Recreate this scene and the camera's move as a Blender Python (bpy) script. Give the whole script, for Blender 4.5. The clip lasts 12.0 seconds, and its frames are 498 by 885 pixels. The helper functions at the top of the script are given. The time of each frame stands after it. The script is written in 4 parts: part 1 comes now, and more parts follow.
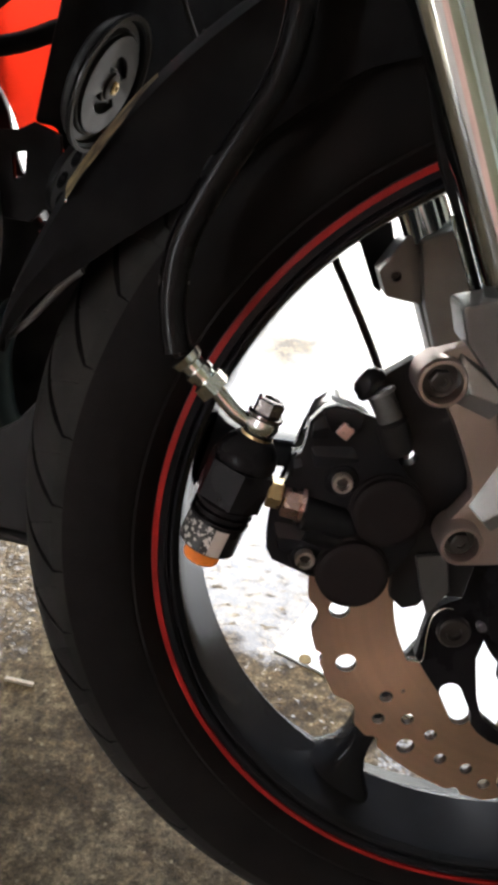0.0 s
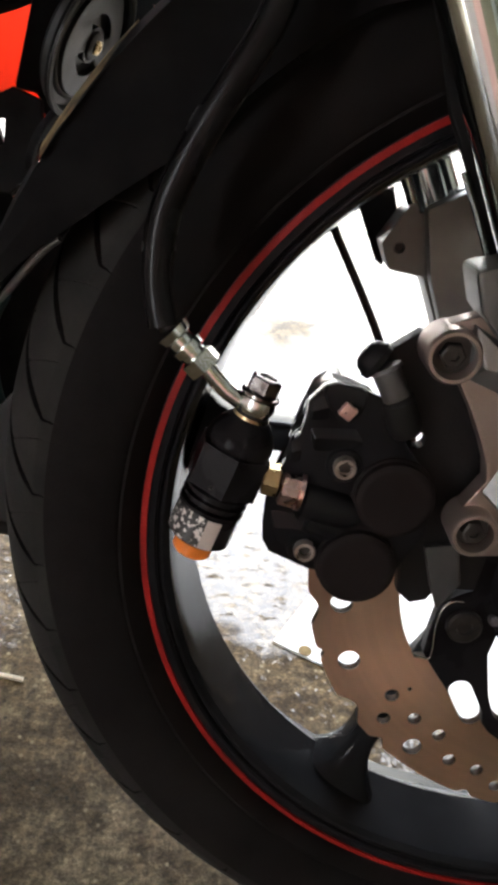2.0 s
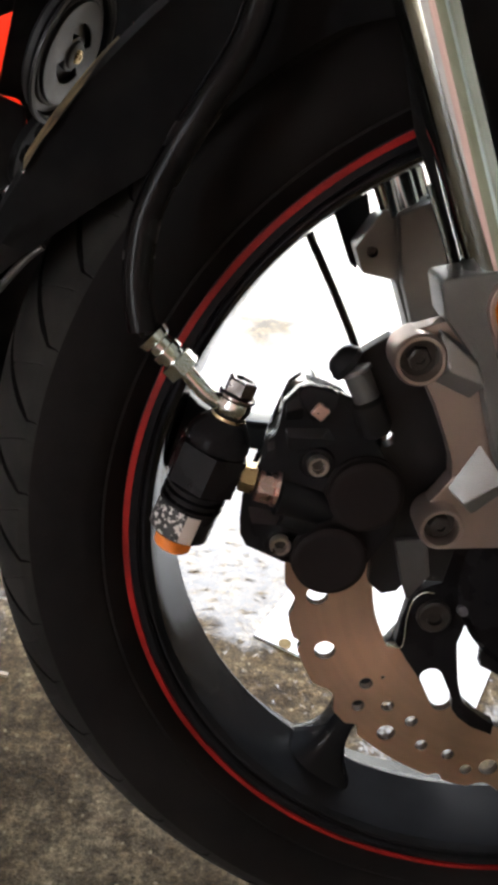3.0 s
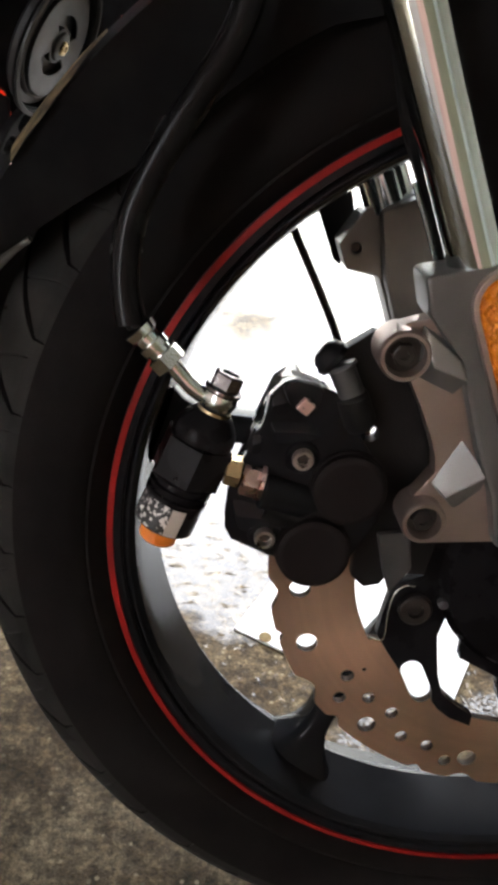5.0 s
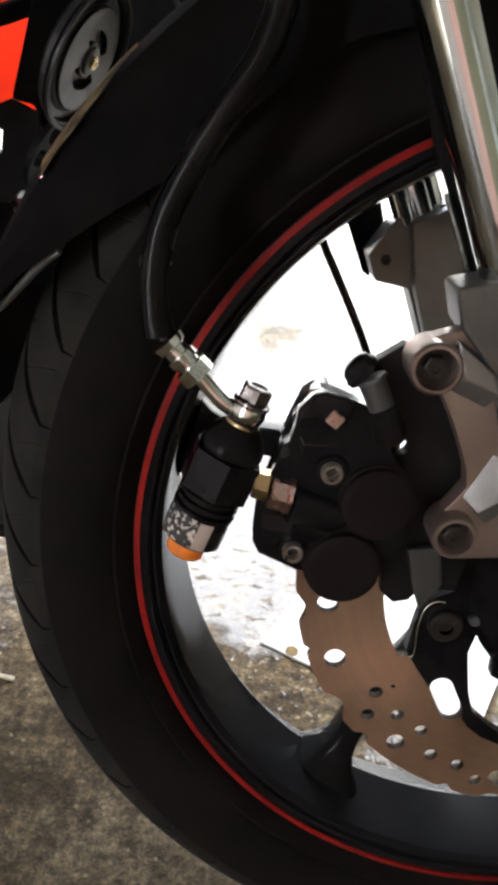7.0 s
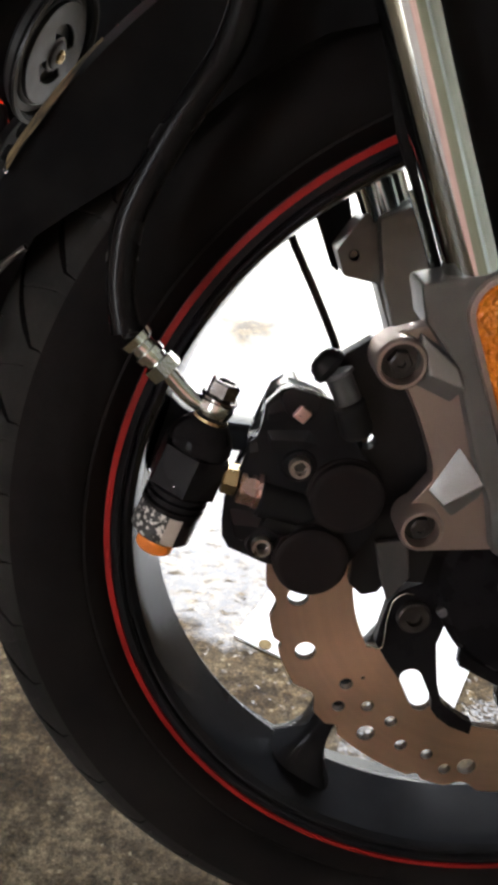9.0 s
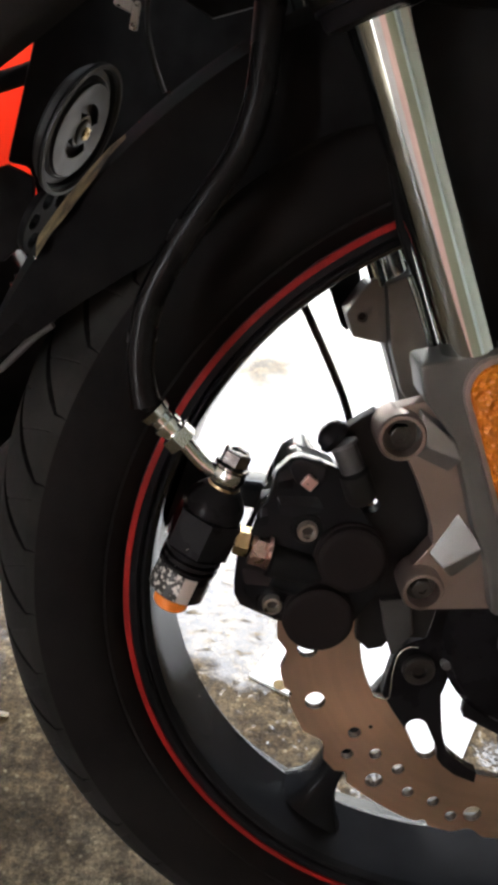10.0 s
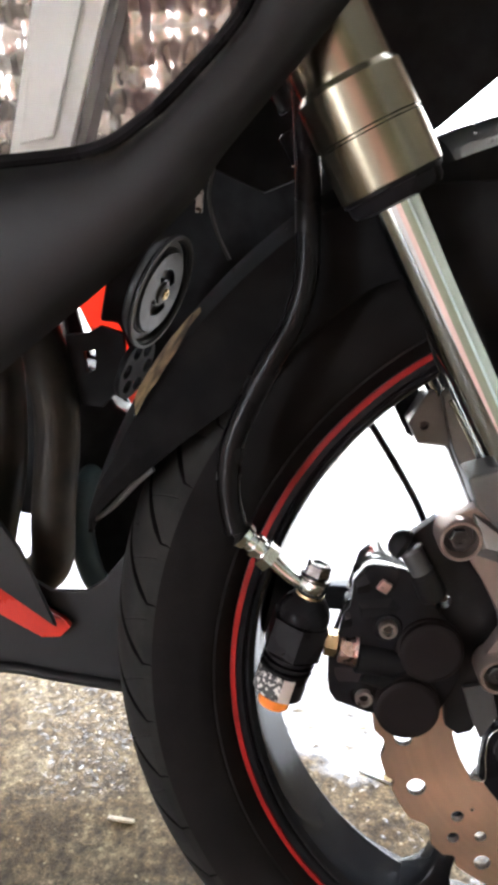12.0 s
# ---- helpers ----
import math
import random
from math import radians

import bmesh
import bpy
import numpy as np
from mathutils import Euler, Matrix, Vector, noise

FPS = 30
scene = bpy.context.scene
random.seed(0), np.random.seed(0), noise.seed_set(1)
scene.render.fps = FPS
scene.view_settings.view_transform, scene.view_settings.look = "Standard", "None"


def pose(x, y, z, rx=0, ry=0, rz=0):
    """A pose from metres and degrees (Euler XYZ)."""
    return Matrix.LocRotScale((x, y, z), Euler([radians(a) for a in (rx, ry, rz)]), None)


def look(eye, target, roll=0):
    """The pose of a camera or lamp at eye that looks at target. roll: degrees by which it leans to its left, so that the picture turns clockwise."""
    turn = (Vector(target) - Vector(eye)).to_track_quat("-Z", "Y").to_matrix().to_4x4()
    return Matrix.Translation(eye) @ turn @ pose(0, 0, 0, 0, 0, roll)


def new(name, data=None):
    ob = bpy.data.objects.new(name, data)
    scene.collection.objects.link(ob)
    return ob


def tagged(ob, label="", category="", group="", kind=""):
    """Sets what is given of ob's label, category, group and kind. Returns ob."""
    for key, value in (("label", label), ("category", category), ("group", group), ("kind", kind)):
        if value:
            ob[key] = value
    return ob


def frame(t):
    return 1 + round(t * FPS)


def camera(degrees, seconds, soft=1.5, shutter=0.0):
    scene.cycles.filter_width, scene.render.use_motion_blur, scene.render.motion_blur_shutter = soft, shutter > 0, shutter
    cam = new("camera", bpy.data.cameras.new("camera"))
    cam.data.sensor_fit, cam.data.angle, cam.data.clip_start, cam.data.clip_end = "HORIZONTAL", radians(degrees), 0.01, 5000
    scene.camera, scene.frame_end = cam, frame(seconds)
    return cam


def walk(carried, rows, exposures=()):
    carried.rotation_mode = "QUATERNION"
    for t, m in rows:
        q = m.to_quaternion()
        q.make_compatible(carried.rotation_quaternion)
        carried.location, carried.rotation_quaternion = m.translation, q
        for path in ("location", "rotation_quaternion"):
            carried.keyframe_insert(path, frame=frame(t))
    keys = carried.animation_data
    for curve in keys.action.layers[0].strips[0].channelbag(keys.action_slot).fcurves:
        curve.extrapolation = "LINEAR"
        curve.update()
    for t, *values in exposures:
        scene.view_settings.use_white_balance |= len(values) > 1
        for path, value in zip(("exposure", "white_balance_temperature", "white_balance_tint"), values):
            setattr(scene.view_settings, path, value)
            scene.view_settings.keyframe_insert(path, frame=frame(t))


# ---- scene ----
from mathutils.geometry import delaunay_2d_cdt

# ---------- camera ----------
cam = camera(33.57, 12.0, soft=4.3)
LEAN_DEG = 10.0
# the motorcycle rests on its side stand and leans away: its own frame (wheel plane x-z, axle along y)
LEANED = pose(0, 0, 0, -LEAN_DEG, 0, 0)
# seconds, x, y, z, turns about x, y, z, in the motorcycle's frame
ROWS = [
    (0.0, -0.1839, -0.4225, 0.5044, 68.519, -4.728, 0.960),
    (0.5, -0.1793, -0.4181, 0.5041, 68.281, -4.667, 1.770),
    (1.0, -0.1727, -0.4103, 0.5062, 68.645, -3.814, 1.553),
    (1.5, -0.1784, -0.3984, 0.4960, 68.106, -3.887, 1.622),
    (2.0, -0.1816, -0.3957, 0.4923, 67.584, -4.371, 0.683),
    (2.5, -0.1788, -0.4007, 0.4956, 67.731, -4.690, -0.343),
    (3.0, -0.1800, -0.4091, 0.4992, 67.437, -4.592, -0.565),
    (5.0, -0.1829, -0.4116, 0.4996, 67.184, -5.507, -1.782),
    (5.5, -0.1832, -0.4098, 0.4985, 67.295, -5.560, -2.055),
    (6.0, -0.1913, -0.3986, 0.5005, 66.897, -5.985, 0.254),
    (6.5, -0.1871, -0.4075, 0.5003, 67.763, -5.366, 0.157),
    (7.0, -0.1839, -0.4086, 0.4992, 67.792, -5.018, -0.042),
    (7.5, -0.1833, -0.4099, 0.5007, 67.816, -5.030, -0.562),
    (9.5, -0.1806, -0.4103, 0.5001, 67.526, -5.349, -1.862),
    (10.0, -0.1804, -0.4250, 0.5251, 69.284, -4.922, -0.544),
    (10.5, -0.1746, -0.4459, 0.5367, 70.036, -2.145, 0.660),
    (11.0, -0.1710, -0.4571, 0.5449, 72.455, 0.178, 2.175),
    (11.5, -0.1705, -0.4638, 0.5498, 72.998, 1.595, 2.844),
    (12.0, -0.1747, -0.4763, 0.5577, 75.536, 2.167, 3.733),
]
# the clip's camera opens up a little as the dark fairing comes in
EXPOSED = [(0.0, 4.92, 6420, 10), (9.5, 4.92, 6420, 10), (10.3, 5.0, 6380, 10), (10.7, 5.25, 6280, 10), (11.1, 5.58, 6200, 10), (12.0, 5.74, 6100, 10)]
walk(cam, [(t, LEANED @ pose(*r)) for t, *r in ROWS], EXPOSED)

# ---------- light ----------
world = bpy.data.worlds.new("world")
world.use_nodes = True
scene.world = world
SUN_UP, SUN_TURN = radians(58), radians(200)
wn, wl = world.node_tree.nodes, world.node_tree.links
sky = wn.new("ShaderNodeTexSky")
sky.sky_type, sky.sun_disc, sky.sun_elevation, sky.sun_rotation = "NISHITA", False, SUN_UP, SUN_TURN
grey = wn.new("ShaderNodeHueSaturation")
grey.inputs["Saturation"].default_value = 0.18
wl.new(sky.outputs["Color"], grey.inputs["Color"])
wl.new(grey.outputs["Color"], wn["Background"].inputs["Color"])
wn["Background"].inputs["Strength"].default_value = 0.15
sun = new("sun", bpy.data.lights.new("sun", "SUN"))
sun.data.energy, sun.data.angle, sun.data.color = 1.0, radians(12), (1.0, 0.97, 0.93)
sun.matrix_world = look((math.sin(SUN_TURN) * 10, math.cos(SUN_TURN) * 10, 13), (0, 0, 0))


# ---------- materials ----------
def material(name, color, rough=0.5, metal=0.0, vary=0.15, scale=40.0, bump=0.1, bump_scale=400.0, coat=0.0, other=None, rough_vary=0.1, spec=0.5):
    """A surface with colour and gloss that change at two scales, and fine relief."""
    m = bpy.data.materials.new(name)
    m.use_nodes = True
    n, l = m.node_tree.nodes, m.node_tree.links
    b = n["Principled BSDF"]
    tc = n.new("ShaderNodeTexCoord")
    big, fine = n.new("ShaderNodeTexNoise"), n.new("ShaderNodeTexNoise")
    big.inputs["Scale"].default_value, big.inputs["Detail"].default_value = scale, 6
    fine.inputs["Scale"].default_value, fine.inputs["Detail"].default_value = bump_scale, 4
    l.new(tc.outputs["Object"], big.inputs["Vector"])
    l.new(tc.outputs["Object"], fine.inputs["Vector"])
    ramp = n.new("ShaderNodeValToRGB")
    lo = [c * (1 - vary) for c in color]
    hi = [min(1, c * (1 + vary)) for c in (other or color)]
    ramp.color_ramp.elements[0].position, ramp.color_ramp.elements[1].position = 0.35, 0.65
    ramp.color_ramp.elements[0].color, ramp.color_ramp.elements[1].color = (*lo, 1), (*hi, 1)
    l.new(big.outputs["Fac"], ramp.inputs["Fac"])
    l.new(ramp.outputs["Color"], b.inputs["Base Color"])
    mr = n.new("ShaderNodeMapRange")
    mr.inputs["From Min"].default_value, mr.inputs["From Max"].default_value = 0.3, 0.7
    mr.inputs["To Min"].default_value, mr.inputs["To Max"].default_value = max(0.02, rough - rough_vary), min(1, rough + rough_vary)
    l.new(big.outputs["Fac"], mr.inputs["Value"])
    l.new(mr.outputs["Result"], b.inputs["Roughness"])
    b.inputs["Metallic"].default_value = metal
    b.inputs["Specular IOR Level"].default_value = spec
    b.inputs["Coat Weight"].default_value = coat
    b.inputs["Coat Roughness"].default_value = 0.08
    if bump:
        bp = n.new("ShaderNodeBump")
        bp.inputs["Strength"].default_value, bp.inputs["Distance"].default_value = bump, 0.0006
        l.new(fine.outputs["Fac"], bp.inputs["Height"])
        l.new(bp.outputs["Normal"], b.inputs["Normal"])
    return m


BLACK_PLASTIC = material("black_plastic", (0.0145, 0.0142, 0.0145), 0.5, vary=0.2, bump=0.15, bump_scale=1500, spec=0.3)
FENDER_PLASTIC = material("fender_plastic", (0.0098, 0.0095, 0.0099), 0.72, vary=0.25, bump=0.12, bump_scale=2000, other=(0.0112, 0.0107, 0.0107), spec=0.02)
WET_BLACK = material("wet_black", (0.010, 0.0105, 0.012), 0.42, vary=0.2, bump=0.3, bump_scale=120, spec=1.0, rough_vary=0.08, coat=1.0)
BLACK_PAINT = material("black_paint", (0.0100, 0.0092, 0.0102), 0.28, vary=0.3, bump=0.15, bump_scale=900, rough_vary=0.06, spec=0.07)
RUBBER = material("tyre_rubber", (0.0086, 0.0075, 0.0073), 0.75, vary=0.25, scale=25, bump=0.3, bump_scale=1800, other=(0.0108, 0.0093, 0.0088), spec=0.06)
TREAD = material("dusty_tread", (0.0155, 0.0152, 0.0145), 0.7, vary=0.3, scale=35, bump=0.4, bump_scale=1500, other=(0.0200, 0.0190, 0.0176), spec=0.13)
# shade down in the tread's grooves, painted as a darker rubber
GROOVE_SHADE = material("groove_shade_rubber", (0.0065, 0.006, 0.006), 0.8, vary=0.2, spec=0.03)
FAIRING_PLASTIC = material("fairing_plastic", (0.0165, 0.0160, 0.0163), 0.46, vary=0.15, scale=12, bump=0.15, bump_scale=1500, spec=0.2)
HOSE_RUBBER = material("hose_rubber", (0.0045, 0.0044, 0.0045), 0.25, vary=0.1, bump=0.0, bump_scale=2500, spec=0.22, rough_vary=0.0)
WHEEL_PAINT = material("wheel_paint", (0.0098, 0.0102, 0.0113), 0.14, vary=0.2, scale=25, bump=0.10, bump_scale=500, spec=0.08, rough_vary=0.04)
CALIPER_PAINT = material("wet_black_paint", (0.0090, 0.0088, 0.0100), 0.35, vary=0.3, bump=0.12, bump_scale=500, rough_vary=0.08, spec=0.06, coat=1.0)
CALIPER_PAINT.node_tree.nodes["Principled BSDF"].inputs["Coat IOR"].default_value = 1.22
CALIPER_PAINT.node_tree.nodes["Principled BSDF"].inputs["Coat Roughness"].default_value = 0.05
BRACKET_BLACK = material("bracket_black", (0.0105, 0.0097, 0.0097), 0.5, vary=0.25, bump=0.2, bump_scale=900, spec=0.2)
PISTON_CAP = material("brown_black_phenolic", (0.0128, 0.0098, 0.0096), 0.62, vary=0.12, scale=90, bump=0.1, spec=0.08)
HOSE_SLEEVE = material("dark_sleeve", (0.0066, 0.0063, 0.0066), 0.26, vary=0.1, bump=0.1, bump_scale=160, spec=0.12, rough_vary=0.03)
PALE_ALLOY = material("pale_alloy", (0.085, 0.085, 0.09), 0.4, metal=0.2, vary=0.25, scale=160, bump=0.2, bump_scale=1200)
# ribs of the fork foot, left without the reflected pink painted on its lugs
RIB_GREY = material("rib_grey", (0.23, 0.23, 0.222), 0.36, metal=0.6, vary=0.08, scale=60, bump=0.25, bump_scale=1500, rough_vary=0.04)
STICKER_PLAIN = material("plain_sticker", (0.50, 0.43, 0.38), 0.5, vary=0.08, scale=150)
RED_TAPE = material("red_tape", (0.27, 0.009, 0.007), 0.55, vary=0.2, bump=0.1, spec=0.2)
RED_PAINT = material("red_paint", (0.6, 0.03, 0.015), 0.3, vary=0.08, bump=0.0, coat=0.5)
CHROME = material("hard_chrome", (0.62, 0.67, 0.66), 0.08, metal=1.0, vary=0.03, bump=0.0, rough_vary=0.03)
CHAMPAGNE = material("champagne_alloy", (0.235, 0.213, 0.160), 0.24, metal=1.0, vary=0.02, bump=0.05, bump_scale=1500, rough_vary=0.01)
DISC_STEEL = material("disc_steel", (0.78, 0.585, 0.455), 0.42, metal=1.0, vary=0.13, scale=16, bump=0.15, bump_scale=1500, other=(0.84, 0.59, 0.43))
ds_nodes, ds_links = DISC_STEEL.node_tree.nodes, DISC_STEEL.node_tree.links
ds_coord, ds_off, ds_len, ds_ring, ds_mix, ds_ramp = [ds_nodes.new(k) for k in ("ShaderNodeTexCoord", "ShaderNodeVectorMath", "ShaderNodeVectorMath", "ShaderNodeTexNoise", "ShaderNodeMix", "ShaderNodeValToRGB")]
ds_off.operation, ds_len.operation = "SUBTRACT", "LENGTH"
ds_off.inputs[1].default_value = (0, 0, 0.296)
ds_links.new(ds_coord.outputs["Object"], ds_off.inputs[0])
ds_links.new(ds_off.outputs["Vector"], ds_len.inputs[0])
ds_ring.noise_dimensions = "1D"
ds_ring.inputs["Scale"].default_value, ds_ring.inputs["Detail"].default_value = 260, 4
ds_links.new(ds_len.outputs["Value"], ds_ring.inputs["W"])
ds_ramp.color_ramp.elements[0].position, ds_ramp.color_ramp.elements[1].position = 0.3, 0.7
ds_ramp.color_ramp.elements[0].color, ds_ramp.color_ramp.elements[1].color = (0.955, 0.945, 0.935, 1), (1, 1, 1, 1)
ds_links.new(ds_ring.outputs["Fac"], ds_ramp.inputs["Fac"])
ds_mix.data_type, ds_mix.blend_type = "RGBA", "MULTIPLY"
ds_mix.inputs["Factor"].default_value = 1.0
ds_links.new(ds_nodes["Color Ramp"].outputs["Color"], ds_mix.inputs["A"])
ds_links.new(ds_ramp.outputs["Color"], ds_mix.inputs["B"])
ds_links.new(ds_mix.outputs["Result"], ds_nodes["Principled BSDF"].inputs["Base Color"])
# grey casting with the wall's pink reflection in its colour; its duller faces follow
PINK_LIT_ALLOY = material("pink_lit_alloy", (0.44, 0.362, 0.332), 0.33, metal=0.85, vary=0.05, scale=40, bump=0.2, bump_scale=1600, rough_vary=0.03)
CAST_GREY = material("cast_grey", (0.145, 0.145, 0.14), 0.42, metal=0.5, vary=0.1, scale=50, bump=0.3, bump_scale=1400, rough_vary=0.05)
ZINC = material("zinc_plate", (0.74, 0.73, 0.66), 0.13, metal=1.0, vary=0.15, scale=150, bump=0.15, bump_scale=900, other=(0.66, 0.7, 0.68))
BRASS = material("passivated_brass", (0.55, 0.43, 0.24), 0.3, metal=1.0, vary=0.15, scale=150)
STEEL = material("bolt_steel", (0.6, 0.57, 0.54), 0.32, metal=1.0, vary=0.1, scale=200)
# plain steel whose colour carries the pink wall's reflection
PINK_LIT_STEEL = material("pink_reflection_steel", (0.78, 0.56, 0.53), 0.28, metal=1.0, vary=0.08, scale=200)
DARK_STEEL = material("dark_steel", (0.05, 0.045, 0.042), 0.45, metal=0.7, vary=0.3, scale=120)
ORANGE_CAP = material("orange_cap", (0.85, 0.22, 0.02), 0.45, vary=0.08, scale=200, bump=0.2, bump_scale=3000)
MUD = material("dried_mud", (0.11, 0.085, 0.05), 0.8, vary=0.4, scale=60, other=(0.27, 0.20, 0.10), spec=0.05)
TEAL_RUBBER = material("teal_rubber", (0.015, 0.035, 0.04), 0.4, vary=0.2)
EXHAUST = material("exhaust_steel", (0.016, 0.013, 0.011), 0.5, metal=0.2, vary=0.4, scale=30, other=(0.026, 0.02, 0.013), spec=0.25)
DARK_ENGINE = material("dark_engine", (0.0105, 0.0102, 0.0108), 0.5, vary=0.4, scale=60, spec=0.07)
BLACKENED = material("blackened_steel", (0.2, 0.185, 0.18), 0.2, metal=1.0, vary=0.2, scale=150)
RUST_EDGE = material("rusty_edge", (0.05, 0.032, 0.022), 0.7, vary=0.4, scale=150, spec=0.1)
HORN_GREY = material("horn_grey", (0.027, 0.026, 0.0255), 0.45, vary=0.15, scale=80)
PLATE_GREY = material("plate_grey", (0.024, 0.0235, 0.023), 0.45, vary=0.35, scale=90)
WHITE_BOARD = material("white_board", (0.8, 0.8, 0.78), 0.4, vary=0.04, scale=20)
PALE_WOOD = material("pale_wood", (0.6, 0.52, 0.4), 0.6, vary=0.15, scale=200)
WALL_PINK = material("pink_render", (0.50, 0.415, 0.385), 0.85, vary=0.08, scale=3, bump=0.3, bump_scale=120)
STICKER = material("scuffed_sticker", (0.02, 0.02, 0.02), 0.45, vary=0.0, scale=420, other=(0.72, 0.69, 0.65), bump=0.0)
STICKER.node_tree.nodes["Color Ramp"].color_ramp.elements[0].position = 0.545
STICKER.node_tree.nodes["Color Ramp"].color_ramp.elements[1].position = 0.575
WALL_OLIVE = material("olive_render", (0.2, 0.18, 0.12), 0.85, vary=0.1, scale=3, bump=0.3, bump_scale=120)
# salmon of the unseen panel that tints the metal's reflections
TINT_PANEL = material("salmon_tint", (0.60, 0.335, 0.285), 0.6, vary=0.15, scale=6)
WALL_GREY = material("pale_grey_render", (0.52, 0.53, 0.51), 0.85, vary=0.06, scale=3, bump=0.3, bump_scale=120)
WALL_CREAM = material("cream_render", (0.44, 0.43, 0.37), 0.85, vary=0.06, scale=3, bump=0.3, bump_scale=120)
CEILING_GREY = material("grey_ceiling", (0.60, 0.64, 0.69), 0.8, vary=0.08, scale=2)


def floor_material():
    """Worn concrete, mottled brown and grey, wet beyond the wheel and in scattered patches."""
    m = bpy.data.materials.new("worn_concrete")
    m.use_nodes = True
    n, l = m.node_tree.nodes, m.node_tree.links
    b = n["Principled BSDF"]
    tc = n.new("ShaderNodeTexCoord")

    def noise_node(scale, detail=6, rough=0.6):
        t = n.new("ShaderNodeTexNoise")
        t.inputs["Scale"].default_value, t.inputs["Detail"].default_value, t.inputs["Roughness"].default_value = scale, detail, rough
        l.new(tc.outputs["Object"], t.inputs["Vector"])
        return t

    def ramp_node(a, ca, z, cz, source):
        r = n.new("ShaderNodeValToRGB")
        r.color_ramp.elements[0].position, r.color_ramp.elements[1].position = a, z
        r.color_ramp.elements[0].color, r.color_ramp.elements[1].color = (*ca, 1), (*cz, 1)
        l.new(source, r.inputs["Fac"])
        return r

    big, mid, fine = noise_node(9, 5), noise_node(95, 9, 0.72), noise_node(420, 4)
    base = ramp_node(0.36, (0.043, 0.034, 0.022), 0.64, (0.222, 0.183, 0.121), mid.outputs["Fac"])
    base.color_ramp.elements.new(0.5).color = (0.109, 0.089, 0.0585, 1)
    stain = ramp_node(0.40, (0.56, 0.50, 0.43), 0.60, (1, 1, 1), big.outputs["Fac"])
    blotch = ramp_node(0.44, (0.55, 0.50, 0.44), 0.56, (1.0, 0.98, 0.95), noise_node(34, 6, 0.6).outputs["Fac"])
    # pale sand grains and dark pits that show through the worn skin
    stones = n.new("ShaderNodeTexVoronoi")
    stones.inputs["Scale"].default_value, stones.inputs["Randomness"].default_value = 190, 1.0
    l.new(tc.outputs["Object"], stones.inputs["Vector"])
    grain_size = ramp_node(0.20, (1, 1, 1), 0.42, (0, 0, 0), stones.outputs["Distance"])
    pick = n.new("ShaderNodeSeparateColor")
    l.new(stones.outputs["Color"], pick.inputs["Color"])
    few = ramp_node(0.86, (0, 0, 0), 0.92, (1, 1, 1), pick.outputs["Red"])
    grain_on = n.new("ShaderNodeMath")
    grain_on.operation = "MULTIPLY"
    l.new(grain_size.outputs["Color"], grain_on.inputs[0])
    l.new(few.outputs["Color"], grain_on.inputs[1])
    tone = ramp_node(0.25, (0.018, 0.014, 0.009), 0.6, (0.21, 0.175, 0.115), pick.outputs["Green"])

    def multiply(a, b):
        x = n.new("ShaderNodeMix")
        x.data_type, x.blend_type = "RGBA", "MULTIPLY"
        x.inputs["Factor"].default_value = 1.0
        l.new(a, x.inputs["A"])
        l.new(b, x.inputs["B"])
        return x.outputs["Result"]

    gritty = ramp_node(0.36, (0.34, 0.33, 0.31), 0.64, (1.60, 1.58, 1.54), noise_node(300, 9, 0.80).outputs["Fac"])
    mottled = multiply(gritty.outputs["Color"], multiply(multiply(base.outputs["Color"], stain.outputs["Color"]), blotch.outputs["Color"]))
    mix = n.new("ShaderNodeMix")
    mix.data_type = "RGBA"
    l.new(grain_on.outputs["Value"], mix.inputs["Factor"])
    l.new(mottled, mix.inputs["A"])
    l.new(tone.outputs["Color"], mix.inputs["B"])
    # wet where the floor falls to the yard, with a ragged edge
    sep = n.new("ShaderNodeSeparateXYZ")
    l.new(tc.outputs["Object"], sep.inputs["Vector"])
    edge = noise_node(22, 6, 0.65)
    a1 = n.new("ShaderNodeMath")
    a1.operation = "MULTIPLY_ADD"
    a1.inputs[1].default_value, a1.inputs[2].default_value = 0.09, -0.045
    l.new(edge.outputs["Fac"], a1.inputs[0])
    a2 = n.new("ShaderNodeMath")
    slope = n.new("ShaderNodeMath")
    slope.operation = "MULTIPLY_ADD"
    slope.inputs[1].default_value = 0.6
    beside = n.new("ShaderNodeMath")
    beside.operation = "MINIMUM"
    beside.inputs[1].default_value = -0.14
    l.new(sep.outputs["X"], beside.inputs[0])
    l.new(beside.outputs["Value"], slope.inputs[0])
    l.new(sep.outputs["Y"], slope.inputs[2])
    l.new(slope.outputs["Value"], a2.inputs[0])
    l.new(a1.outputs["Value"], a2.inputs[1])
    # the yard's daylight on the floor, painted as paler concrete beyond a ragged edge
    lit_zone_at, lit_zone = n.new("ShaderNodeMath"), n.new("ShaderNodeMapRange")
    lit_zone_at.operation = "MULTIPLY_ADD"
    lit_zone_at.inputs[1].default_value = 1.4
    l.new(a1.outputs["Value"], lit_zone_at.inputs[0])
    l.new(sep.outputs["Y"], lit_zone_at.inputs[2])
    lit_zone.inputs["From Min"].default_value, lit_zone.inputs["From Max"].default_value = 0.07, 0.19
    l.new(lit_zone_at.outputs["Value"], lit_zone.inputs["Value"])
    pale = ramp_node(0.0, (1, 1, 1), 1.0, (1.85, 1.78, 1.62), lit_zone.outputs["Result"])
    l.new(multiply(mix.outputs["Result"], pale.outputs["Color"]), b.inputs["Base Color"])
    wet = n.new("ShaderNodeMapRange")
